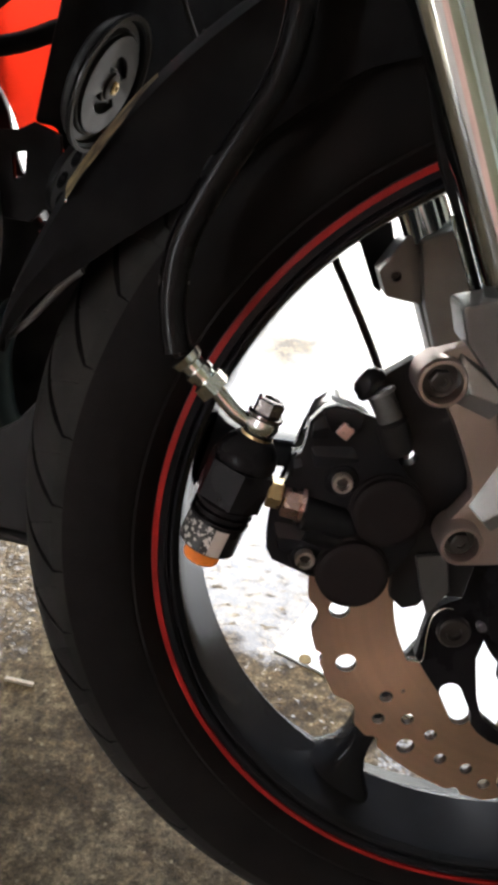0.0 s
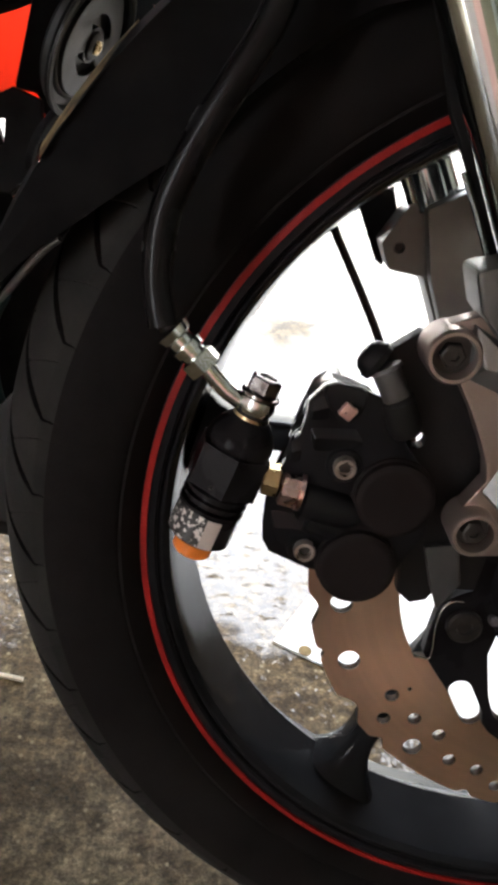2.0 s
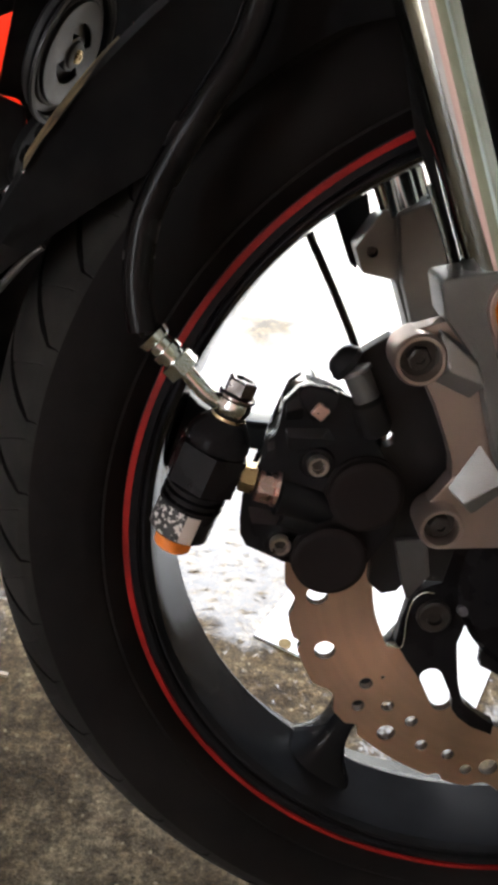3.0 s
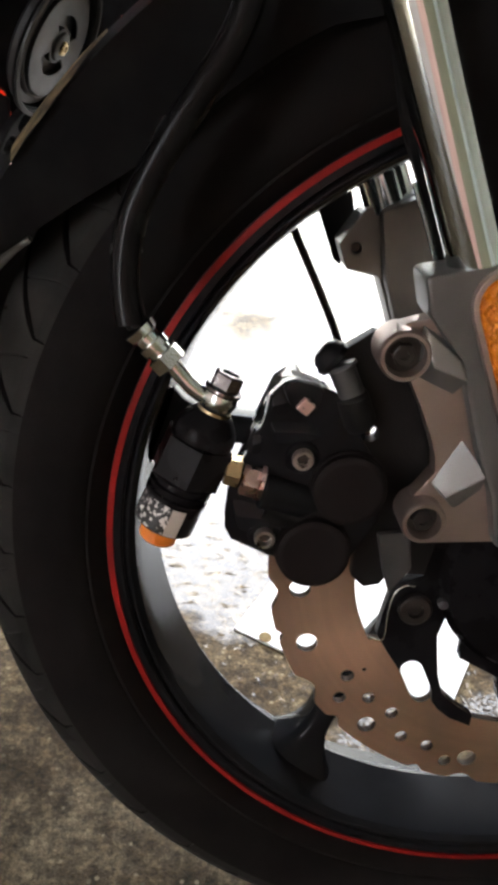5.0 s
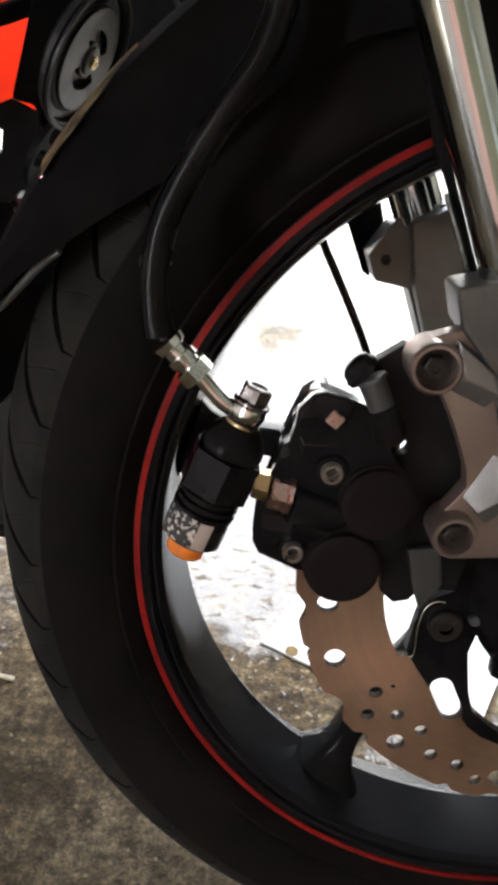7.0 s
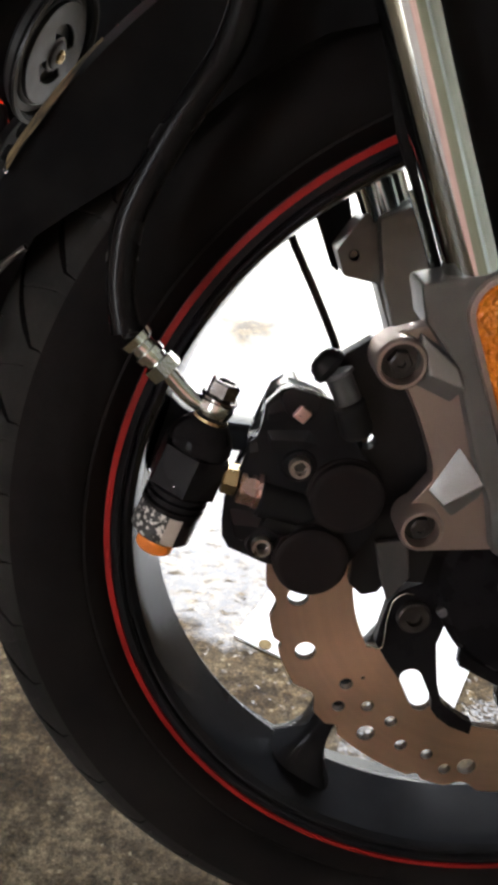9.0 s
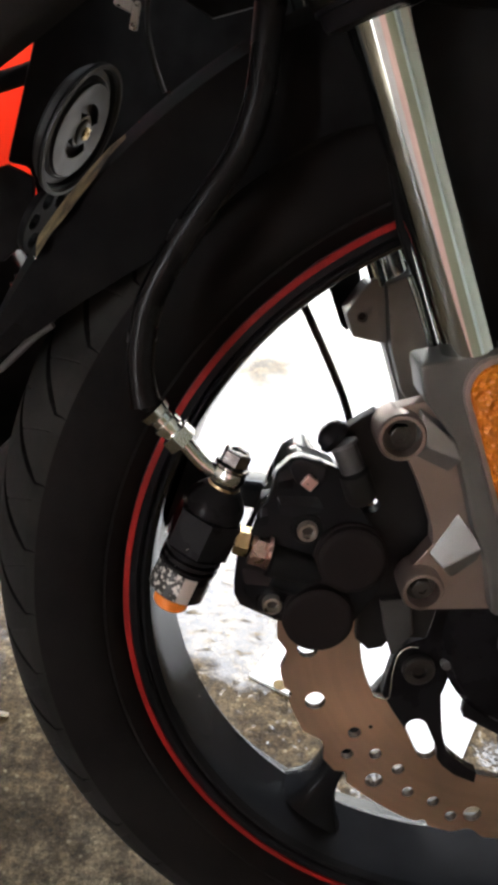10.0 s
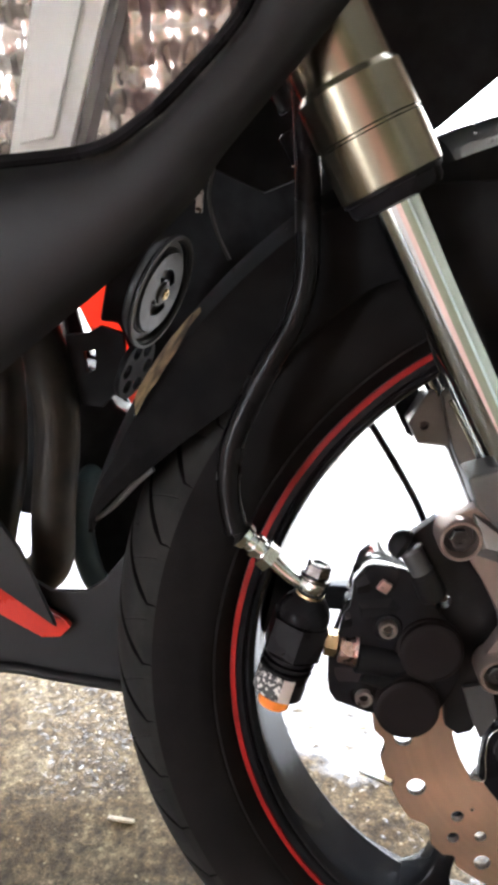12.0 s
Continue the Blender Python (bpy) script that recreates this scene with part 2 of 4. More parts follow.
    wet.inputs["From Min"].default_value, wet.inputs["From Max"].default_value = 0.130, 0.146
    l.new(a2.outputs["Value"], wet.inputs["Value"])
    rr = n.new("ShaderNodeMapRange")
    rr.inputs["To Min"].default_value, rr.inputs["To Max"].default_value = 0.62, 0.55
    l.new(wet.outputs["Result"], rr.inputs["Value"])
    l.new(rr.outputs["Result"], b.inputs["Roughness"])
    pits = noise_node(150, 3, 0.5)
    pit = ramp_node(0.63, (0, 0, 0), 0.67, (1, 1, 1), pits.outputs["Fac"])
    most = n.new("ShaderNodeMath")
    most.operation = "MAXIMUM"
    film = noise_node(120, 7, 0.68)
    ripple = n.new("ShaderNodeVectorMath")
    ripple.operation = "MULTIPLY"
    ripple.inputs[1].default_value = (0.5, 1.25, 1.0)
    l.new(tc.outputs["Object"], ripple.inputs[0])
    l.new(ripple.outputs["Vector"], film.inputs["Vector"])
    out = n.new("ShaderNodeMapRange")
    out.inputs["From Min"].default_value, out.inputs["From Max"].default_value = 0.30, 0.75
    out.inputs["To Max"].default_value = 0.05
    l.new(sep.outputs["Y"], out.inputs["Value"])
    deeper = n.new("ShaderNodeMath")
    l.new(film.outputs["Fac"], deeper.inputs[0])
    l.new(out.outputs["Result"], deeper.inputs[1])
    thin = ramp_node(0.405, (0.0, 0.0, 0.0), 0.445, (1, 1, 1), deeper.outputs["Value"])
    patchy = n.new("ShaderNodeMath")
    patchy.operation = "MULTIPLY"
    # two small puddles short of the wet edge
    pool = wet.outputs["Result"]
    glint = ramp_node(0.47, (0.03, 0.03, 0.03), 0.53, (1, 1, 1), noise_node(330, 4, 0.6).outputs["Fac"])
    for px, py, pr in ((-0.036, 0.118, 0.020), (-0.010, 0.140, 0.030), (0.020, 0.128, 0.026), (0.050, 0.136, 0.026), (0.086, 0.155, 0.025)):
        gap = n.new("ShaderNodeVectorMath")
        gap.operation = "DISTANCE"
        gap.inputs[1].default_value = (px, py, 0)
        l.new(tc.outputs["Object"], gap.inputs[0])
        ragged = n.new("ShaderNodeMath")
        l.new(gap.outputs["Value"], ragged.inputs[0])
        l.new(a1.outputs["Value"], ragged.inputs[1])
        near = n.new("ShaderNodeMapRange")
        near.inputs["From Min"].default_value, near.inputs["From Max"].default_value = pr, pr - 0.008
        l.new(ragged.outputs["Value"], near.inputs["Value"])
        either = n.new("ShaderNodeMath")
        either.operation = "MAXIMUM"
        l.new(pool, either.inputs[0])
        sparkle = n.new("ShaderNodeMath")
        sparkle.operation = "MULTIPLY"
        l.new(near.outputs["Result"], sparkle.inputs[0])
        l.new(glint.outputs["Color"], sparkle.inputs[1])
        l.new(sparkle.outputs["Value"], either.inputs[1])
        pool = either.outputs["Value"]
    dry = n.new("ShaderNodeVectorMath")
    dry.operation = "DISTANCE"
    dry.inputs[1].default_value = (-0.11, 0.915, 0)
    l.new(tc.outputs["Object"], dry.inputs[0])
    dry_edge = n.new("ShaderNodeMath")
    dry_edge.operation = "MULTIPLY_ADD"
    dry_edge.inputs[1].default_value = 2.2
    l.new(a1.outputs["Value"], dry_edge.inputs[0])
    l.new(dry.outputs["Value"], dry_edge.inputs[2])
    dried = n.new("ShaderNodeMapRange")
    dried.inputs["From Min"].default_value, dried.inputs["From Max"].default_value = 0.03, 0.085
    dried.inputs["To Min"].default_value, dried.inputs["To Max"].default_value = 0.15, 1.0
    l.new(dry_edge.outputs["Value"], dried.inputs["Value"])
    isle = ramp_node(0.36, (0.5, 0.5, 0.5), 0.42, (1, 1, 1), noise_node(12, 6, 0.72).outputs["Fac"])
    thinned = n.new("ShaderNodeMath")
    thinned.operation = "MULTIPLY"
    l.new(thin.outputs["Color"], thinned.inputs[0])
    l.new(isle.outputs["Color"], thinned.inputs[1])
    drier = n.new("ShaderNodeMath")
    drier.operation = "MULTIPLY"
    l.new(thinned.outputs["Value"], drier.inputs[0])
    l.new(dried.outputs["Result"], drier.inputs[1])
    l.new(drier.outputs["Value"], patchy.inputs[1])
    l.new(pool, patchy.inputs[0])
    l.new(pool, rr.inputs["Value"])
    # sparse damp specks beside the belly pan
    speck = ramp_node(0.52, (0, 0, 0), 0.64, (0.6, 0.6, 0.6), noise_node(170, 6, 0.7).outputs["Fac"])
    span_x, span_y, damp, damp2 = [n.new(k) for k in ("ShaderNodeMapRange", "ShaderNodeMapRange", "ShaderNodeMath", "ShaderNodeMath")]
    span_x.inputs["From Min"].default_value, span_x.inputs["From Max"].default_value = -0.22, -0.28
    span_y.inputs["From Min"].default_value, span_y.inputs["From Max"].default_value = 0.10, 0.26
    l.new(sep.outputs["X"], span_x.inputs["Value"])
    l.new(sep.outputs["Y"], span_y.inputs["Value"])
    damp.operation = damp2.operation = "MULTIPLY"
    l.new(span_x.outputs["Result"], damp.inputs[0])
    l.new(span_y.outputs["Result"], damp.inputs[1])
    l.new(damp.outputs["Value"], damp2.inputs[0])
    l.new(speck.outputs["Color"], damp2.inputs[1])
    l.new(patchy.outputs["Value"], most.inputs[0])
    wetter = n.new("ShaderNodeMath")
    wetter.operation = "MAXIMUM"
    l.new(pit.outputs["Color"], wetter.inputs[0])
    l.new(damp2.outputs["Value"], wetter.inputs[1])
    l.new(wetter.outputs["Value"], most.inputs[1])
    l.new(most.outputs["Value"], b.inputs["Coat Weight"])
    b.inputs["Specular IOR Level"].default_value = 0.12
    b.inputs["Coat Roughness"].default_value = 0.08
    b.inputs["Coat IOR"].default_value = 1.6
    bp, bp2 = n.new("ShaderNodeBump"), n.new("ShaderNodeBump")
    bp.inputs["Strength"].default_value, bp.inputs["Distance"].default_value = 0.6, 0.004
    bp2.inputs["Strength"].default_value, bp2.inputs["Distance"].default_value = 0.5, 0.0012
    l.new(mid.outputs["Fac"], bp.inputs["Height"])
    l.new(fine.outputs["Fac"], bp2.inputs["Height"])
    l.new(bp.outputs["Normal"], bp2.inputs["Normal"])
    l.new(bp2.outputs["Normal"], b.inputs["Normal"])
    return m


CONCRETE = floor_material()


def glassy(name, color, rough, trans, ior=1.49):
    m = material(name, color, rough, vary=0.03, bump=0.0, rough_vary=0.02)
    b = m.node_tree.nodes["Principled BSDF"]
    b.inputs["Transmission Weight"].default_value, b.inputs["IOR"].default_value = trans, ior
    return m


RED_FAR = material("thin_red_plastic", (0.75, 0.03, 0.01), 0.35, vary=0.1, scale=15, bump=0.0)
RED_FAR.node_tree.nodes["Principled BSDF"].inputs["Transmission Weight"].default_value = 0.5
RED_FAR.node_tree.nodes["Principled BSDF"].inputs["Subsurface Weight"].default_value = 0.0
DROP = glassy("water_drop", (1, 1, 1), 0.02, 1.0, 1.33)
CLEAR_LENS = glassy("clear_lens", (1, 1, 1), 0.03, 1.0)
AMBER_LENS = glassy("amber_lens", (0.85, 0.24, 0.012), 0.25, 0.1)
an, al = AMBER_LENS.node_tree.nodes, AMBER_LENS.node_tree.links
cells, dent, atc = an.new("ShaderNodeTexVoronoi"), an.new("ShaderNodeBump"), an.new("ShaderNodeTexCoord")
cells.inputs["Scale"].default_value = 420
dent.inputs["Strength"].default_value, dent.inputs["Distance"].default_value = 0.9, 0.002
al.new(atc.outputs["Object"], cells.inputs["Vector"])
al.new(cells.outputs["Distance"], dent.inputs["Height"])
al.new(dent.outputs["Normal"], an["Principled BSDF"].inputs["Normal"])
FACET_SILVER = material("facet_silver", (0.66, 0.60, 0.54), 0.16, metal=0.9, vary=0.15, scale=60, bump=0.0, other=(0.72, 0.68, 0.62))
LAMP_GREY = material("pale_grey_paint", (0.048, 0.047, 0.046), 0.4, vary=0.15, scale=80)
LAMP_WHITE = material("lamp_white", (0.88, 0.9, 0.84), 0.3, vary=0.03, bump=0.0)


# ---------- mesh helpers ----------
def link(name, bm, mat, label="", smooth=35):
    bmesh.ops.recalc_face_normals(bm, faces=bm.faces)
    me = bpy.data.meshes.new(name)
    for f in bm.faces:
        f.smooth = True
    for e in bm.edges:
        if len(e.link_faces) == 2 and e.calc_face_angle(0) > radians(smooth):
            e.smooth = False
    bm.to_mesh(me)
    bm.free()
    me.materials.append(mat)
    ob = new(name, me)
    if len(me.polygons) < 4000:
        even = ob.modifiers.new("even_normals", "WEIGHTED_NORMAL")
        even.keep_sharp = True
    return tagged(ob, label)


def part(name, bm, mat, parent, label="", smooth=35):
    ob = link(name, bm, mat, label, smooth)
    ob.parent = parent
    return ob


def lathe(profile, segs=96, close=False, a0=0.0, a1=360.0, at=(0, 0, 0.296)):
    """Turns (radius, y) round the axle."""
    bm = bmesh.new()
    full = abs(a1 - a0) >= 359.9
    rings = []
    for i in range(segs if full else segs + 1):
        a = radians(a0 + (a1 - a0) * i / segs)
        rings.append([bm.verts.new((at[0] + r * math.cos(a), at[1] + y, at[2] + r * math.sin(a))) for r, y in profile])
    k = len(profile)
    for i in range(segs):
        p, q = rings[i], rings[(i + 1) % len(rings)]
        for j in range(k if close else k - 1):
            bm.faces.new((p[j], p[(j + 1) % k], q[(j + 1) % k], q[j]))
    if not full and close:
        bm.faces.new(rings[0])
        bm.faces.new(rings[-1])
    return bm


def turned(profile, start, way, segs=32):
    """A turned solid: (distance along way, radius) from start."""
    way = Vector(way).normalized()
    q = way.to_track_quat("Z", "Y").to_matrix()
    bm = bmesh.new()
    rings = []
    for d, r in profile:
        rings.append([bm.verts.new(Vector(start) + q @ Vector((r * math.cos(2 * math.pi * i / segs), r * math.sin(2 * math.pi * i / segs), d))) for i in range(segs)])
    for p, o in zip(rings, rings[1:]):
        for i in range(segs):
            bm.faces.new((p[i], p[(i + 1) % segs], o[(i + 1) % segs], o[i]))
    bm.faces.new(rings[0])
    bm.faces.new(rings[-1])
    return bm


def smooth_line(points, steps=10):
    pts = [Vector(p) for p in points]
    pts = [2 * pts[0] - pts[1]] + pts + [2 * pts[-1] - pts[-2]]
    out = []
    for i in range(1, len(pts) - 2):
        a, b, c, d = pts[i - 1:i + 3]
        for k in range(steps):
            t = k / steps
            out.append(0.5 * (2 * b + (c - a) * t + (2 * a - 5 * b + 4 * c - d) * t * t + (3 * b - a - 3 * c + d) * t ** 3))
    return out + [pts[-2]]


def tube(points, radius, segs=16, steps=10):
    line = smooth_line(points, steps)
    n = len(line)
    bm = bmesh.new()
    side = None
    rings = []
    for i, p in enumerate(line):
        way = (line[min(i + 1, n - 1)] - line[max(i - 1, 0)]).normalized()
        if side is None:
            side = way.orthogonal().normalized()
        side = (side - way * side.dot(way)).normalized()
        up = way.cross(side)
        r = radius(i / (n - 1)) if callable(radius) else radius
        rings.append([bm.verts.new(p + r * (math.cos(2 * math.pi * k / segs) * side + math.sin(2 * math.pi * k / segs) * up)) for k in range(segs)])
    for p, o in zip(rings, rings[1:]):
        for k in range(segs):
            bm.faces.new((p[k], p[(k + 1) % segs], o[(k + 1) % segs], o[k]))
    bm.faces.new(rings[0])
    bm.faces.new(rings[-1])
    return bm


def prism(outline, y0, y1, bevel=0.0015, segs=2, holes=()):
    """An outline in x and z, carried from y0 to y1, with rounded edges and round holes (x, z, radius)."""
    bm = bmesh.new()
    loops = [list(outline)]
    for hole in holes:
        if len(hole) > 3:
            loops.append(list(hole))
            continue
        hx, hz, hr = hole
        loops.append([(hx + hr * math.cos(2 * math.pi * i / 18), hz + hr * math.sin(2 * math.pi * i / 18)) for i in range(18)])
    edges = []
    for lp in loops:
        vs = [bm.verts.new((x, y0, z)) for x, z in lp]
        edges += [bm.edges.new((vs[i], vs[(i + 1) % len(vs)])) for i in range(len(vs))]
    bmesh.ops.triangle_fill(bm, use_beauty=True, use_dissolve=True, edges=edges)
    faces = list(bm.faces)
    ret = bmesh.ops.extrude_face_region(bm, geom=faces)
    bmesh.ops.translate(bm, vec=(0, y1 - y0, 0), verts=[v for v in ret["geom"] if isinstance(v, bmesh.types.BMVert)])
    bmesh.ops.recalc_face_normals(bm, faces=bm.faces)
    if bevel:
        sharp = [e for e in bm.edges if len(e.link_faces) == 2 and e.calc_face_angle(0) > radians(50)]
        bmesh.ops.bevel(bm, geom=sharp, offset=bevel, segments=segs, affect="EDGES", profile=0.5, clamp_overlap=True)
    return bm


def block(size, m, bevel=0.001, segs=2):
    bm = bmesh.new()
    bmesh.ops.create_cube(bm, size=1, matrix=m @ Matrix.Diagonal((*size, 1)))
    if bevel:
        bmesh.ops.bevel(bm, geom=list(bm.edges), offset=bevel, segments=segs, affect="EDGES", profile=0.5)
    return bm


def joined(*many):
    out = bmesh.new()
    for b in many:
        me = bpy.data.meshes.new("join")
        b.to_mesh(me)
        out.from_mesh(me)
        bpy.data.meshes.remove(me)
        b.free()
    return out


def arc(cx, cz, r, a0, a1, n=8):
    return [(cx + r * math.cos(radians(a0 + (a1 - a0) * i / n)), cz + r * math.sin(radians(a0 + (a1 - a0) * i / n))) for i in range(n + 1)]


# ---------- the place ----------
def slab(name, x0, x1, y0, y1, z0, z1, mat, label):
    bm = bmesh.new()
    bmesh.ops.create_cube(bm, size=1, matrix=Matrix.Translation(((x0 + x1) / 2, (y0 + y1) / 2, (z0 + z1) / 2)) @ Matrix.Diagonal((x1 - x0, y1 - y0, z1 - z0, 1)))
    return tagged(link(name, bm, mat, label), kind="structure", category=name.split("_")[0])


gm = bmesh.new()
bmesh.ops.create_grid(gm, x_segments=40, y_segments=40, size=300)
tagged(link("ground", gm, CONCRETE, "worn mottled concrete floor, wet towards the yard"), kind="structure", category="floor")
ROOF_Y = 1.95
# walls and ceiling are unseen, set to shape the daylight and the reflections
slab("wall_south", -2.05, -0.75, -2.7, -2.5, 0, 2.6, WALL_PINK, "plain pinkish rendered wall of the garage")
slab("wall_south_2", -3.2, -2.5, -2.7, -2.5, 0, 2.6, WALL_PINK, "plain pinkish rendered wall beside the rear doorway")
# unseen panel added so the metal facing it mirrors pink
slab("door_1", -0.75, 0.15, -2.66, -2.54, 0, 2.1, TINT_PANEL, "unseen salmon panel added to tint reflections pink")
slab("wall_south_4", -0.75, 0.15, -2.7, -2.5, 2.1, 2.6, WALL_PINK, "plain pinkish rendered lintel")
slab("wall_south_5", 0.15, 1.9, -2.7, -2.5, 0, 2.6, WALL_OLIVE, "plain dark olive wall")
slab("wall_south_6", 1.9, 3.2, -2.7, -2.5, 0, 2.6, WALL_GREY, "plain pale grey rendered wall")
slab("wall_south_3", -2.5, -2.05, -2.7, -2.5, 2.1, 2.6, WALL_PINK, "plain pinkish rendered lintel of the rear doorway")
slab("wall_west", -3.4, -3.2, -2.7, 1.3, 0, 2.6, WALL_PINK, "plain pinkish rendered side wall")
slab("wall_east", 3.2, 3.4, -2.7, ROOF_Y, 0, 2.6, WALL_CREAM, "plain cream rendered side wall")
# both front walls are added to cut the sky's light to a gap
slab("wall_north", -2.4, -1.25, ROOF_Y - 0.2, ROOF_Y, 0, 2.6, WALL_PINK, "unseen pinkish wall added to narrow the daylight")
slab("wall_north_2", 1.25, 3.2, ROOF_Y - 0.2, ROOF_Y, 0, 2.6, WALL_PINK, "unseen pinkish wall added to narrow the daylight")
# unseen wall added to hide the low sky from the rim
slab("wall_yard", -9, 9, 6.5, 6.7, 0, 2.9, WALL_GREY, "unseen grey wall added to dim what the rim mirrors")
slab("ceiling", -3.4, 3.4, -2.7, ROOF_Y, 2.6, 2.75, CEILING_GREY, "plain grey concrete ceiling")

# ---------- the motorcycle ----------
bike = tagged(new("motorcycle"), "black and red sports motorcycle leaning on its side stand", "motorcycle")
bike.matrix_world = LEANED
CZ = 0.296
RAKE = radians(24.5)
FORK_Y = -0.0995


def on_fork(s, y=FORK_Y, dx=0.0):
    """A point of the fork's axis, s metres up from the axle's height."""
    return Vector((-0.0118 + dx - s * math.sin(RAKE), y, CZ + s * math.cos(RAKE)))


UP_FORK = Vector((-math.sin(RAKE), 0, math.cos(RAKE)))


def tyre_mesh():
    """Rounded tread with slanting curved grooves, and plain sidewalls."""
    prof = []
    for i in range(130):
        y = -0.0462 + 0.0462 * i / 100 if i <= 100 else 0.0462 * (i - 100) / 29
        prof.append((0.240 + 0.0578 * (1 - (abs(y) / 0.0545) ** 2.3) ** (1 / 2.3), y))
    left = [(0.2235, -0.0365), (0.227, -0.0425), (0.2325, -0.0472), (0.2338, -0.0469), (0.2352, -0.0483), (0.243, -0.0512), (0.254, -0.0516), (0.263, -0.0500), (0.2695, -0.0475)]
    right = [(r, -y) for r, y in reversed(left)]
    prof = left + prof + right
    turns = [125 + 0.08 * i for i in range(1376)] + [235.08 + (360 - 110.08) * i / 360 for i in range(360)]
    segs = len(turns)
    bm = bmesh.new()
    rings = []
    for i in range(segs):
        a = turns[i]
        ring = []
        for r, y in prof:
            depth = 0.0
            w = (abs(y) - 0.010) / 0.037
            if r > 0.258 and -0.16 <= w <= 0.985:
                lag = (a - 159.9 - (0 if y < 0 else 4)) % 8
                want = 7.6 * w + 1.0 * max(0, w) ** 6
                off = min(abs(lag - want), abs(lag - 8 - want), abs(lag + 8 - want))
                wide = 0.46 * (1 - (max(0, w) / 0.995) ** 14)
                if off < wide:
                    depth = 0.005 * (1 - (off / wide) ** 6)
                elif w > 0.52 and (lag - 2.24 + 4.98 * (w - 0.984) + 0.08) % 8 < 0.16:
                    depth = 0.0009
            rr = r - depth * 0.9
            t = radians(a)
            ring.append(bm.verts.new((rr * math.cos(t), y, CZ + rr * math.sin(t))))
        rings.append(ring)
    k = len(prof)
    for i in range(segs):
        p, q = rings[i], rings[(i + 1) % segs]
        for j in range(k - 1):
            f = bm.faces.new((p[j], p[j + 1], q[j + 1], q[j]))
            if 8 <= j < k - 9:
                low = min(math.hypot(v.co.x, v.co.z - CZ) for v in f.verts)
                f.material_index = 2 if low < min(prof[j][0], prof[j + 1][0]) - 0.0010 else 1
    return bm


RIM = [(0.226, -0.0365), (0.2262, -0.0385), (0.2195, -0.0400), (0.2172, -0.0402), (0.2160, -0.0392), (0.2153, -0.0374), (0.2145, -0.0381), (0.2134, -0.0383), (0.2124, -0.0376), (0.2117, -0.0366), (0.2102, -0.0346), (0.2096, -0.0330), (0.2079, -0.0250), (0.2051, -0.0100), (0.2022, 0.0062),
       (0.2026, 0.0076), (0.2100, 0.0125), (0.2160, 0.025), (0.2180, 0.0365), (0.2200, 0.039), (0.2262, 0.0385), (0.226, 0.0365),
       (0.2215, 0.031), (0.2195, 0.022), (0.2125, 0.009), (0.2108, -0.002), (0.2150, -0.018), (0.2185, -0.030)]
front_wheel = part("front_wheel", lathe(RIM, 180, close=True), WHEEL_PAINT, bike, "black painted cast alloy front wheel rim", smooth=14)
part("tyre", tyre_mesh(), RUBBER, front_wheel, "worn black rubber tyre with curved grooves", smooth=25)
for extra in (TREAD, GROOVE_SHADE):
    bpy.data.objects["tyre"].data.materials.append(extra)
part("rim_tape", lathe([(0.2240, -0.0406), (0.2209, -0.0411), (0.2209, -0.0398), (0.2240, -0.0393)], 180, close=True), RED_TAPE, front_wheel, "thin red reflective rim tape")


def spoke_mesh():
    """A cast spoke that swings forward and spreads where it meets the rim."""
    bm = bmesh.new()
    rings = []
    for i in range(25):
        t = i / 24
        r = 0.035 + 0.1695 * t
        flare = max(0, (r - 0.172) / 0.0325)
        half = 0.0125 - 0.0042 * min(1, (r - 0.035) / 0.12) + 0.0165 * flare ** 2.4
        d = 0.015 - 0.004 * t + 0.009 * flare ** 2
        swing = 0.0145 * max(0, (r - 0.150) / 0.054) ** 1.4
        pts = []
        for k in range(20):
            a = 2 * math.pi * k / 20
            ca, sa = math.cos(a), math.sin(a)
            pts.append(bm.verts.new((r, d * math.copysign(abs(sa) ** 0.6, sa), swing + half * math.copysign(abs(ca) ** 0.6, ca))))
        rings.append(pts)
    for p, o in zip(rings, rings[1:]):
        for k in range(20):
            bm.faces.new((p[k], p[(k + 1) % 20], o[(k + 1) % 20], o[k]))
    bm.faces.new(rings[0])
    bm.faces.new(rings[-1])
    return bm


spoke = part("spoke", spoke_mesh(), WHEEL_PAINT, front_wheel)
spoke.matrix_local = Matrix.Translation((0, 0, CZ)) @ pose(0, 0, 0, 0, -164.8, 0)
for k in range(1, 5):
    twin = new("spoke", spoke.data)
    twin.parent = front_wheel
    twin.matrix_local = Matrix.Translation((0, 0, CZ)) @ pose(0, 0, 0, 0, -164.8 - 72 * k, 0)
part("hub", lathe([(0.0, -0.045), (0.030, -0.045), (0.040, -0.042), (0.042, -0.03), (0.040, 0.03), (0.030, 0.045), (0.0, 0.045)], 48), WHEEL_PAINT, front_wheel)

# brake disc: wavy outer edge, drilled, brownish worn steel
DISC_Y = -0.057


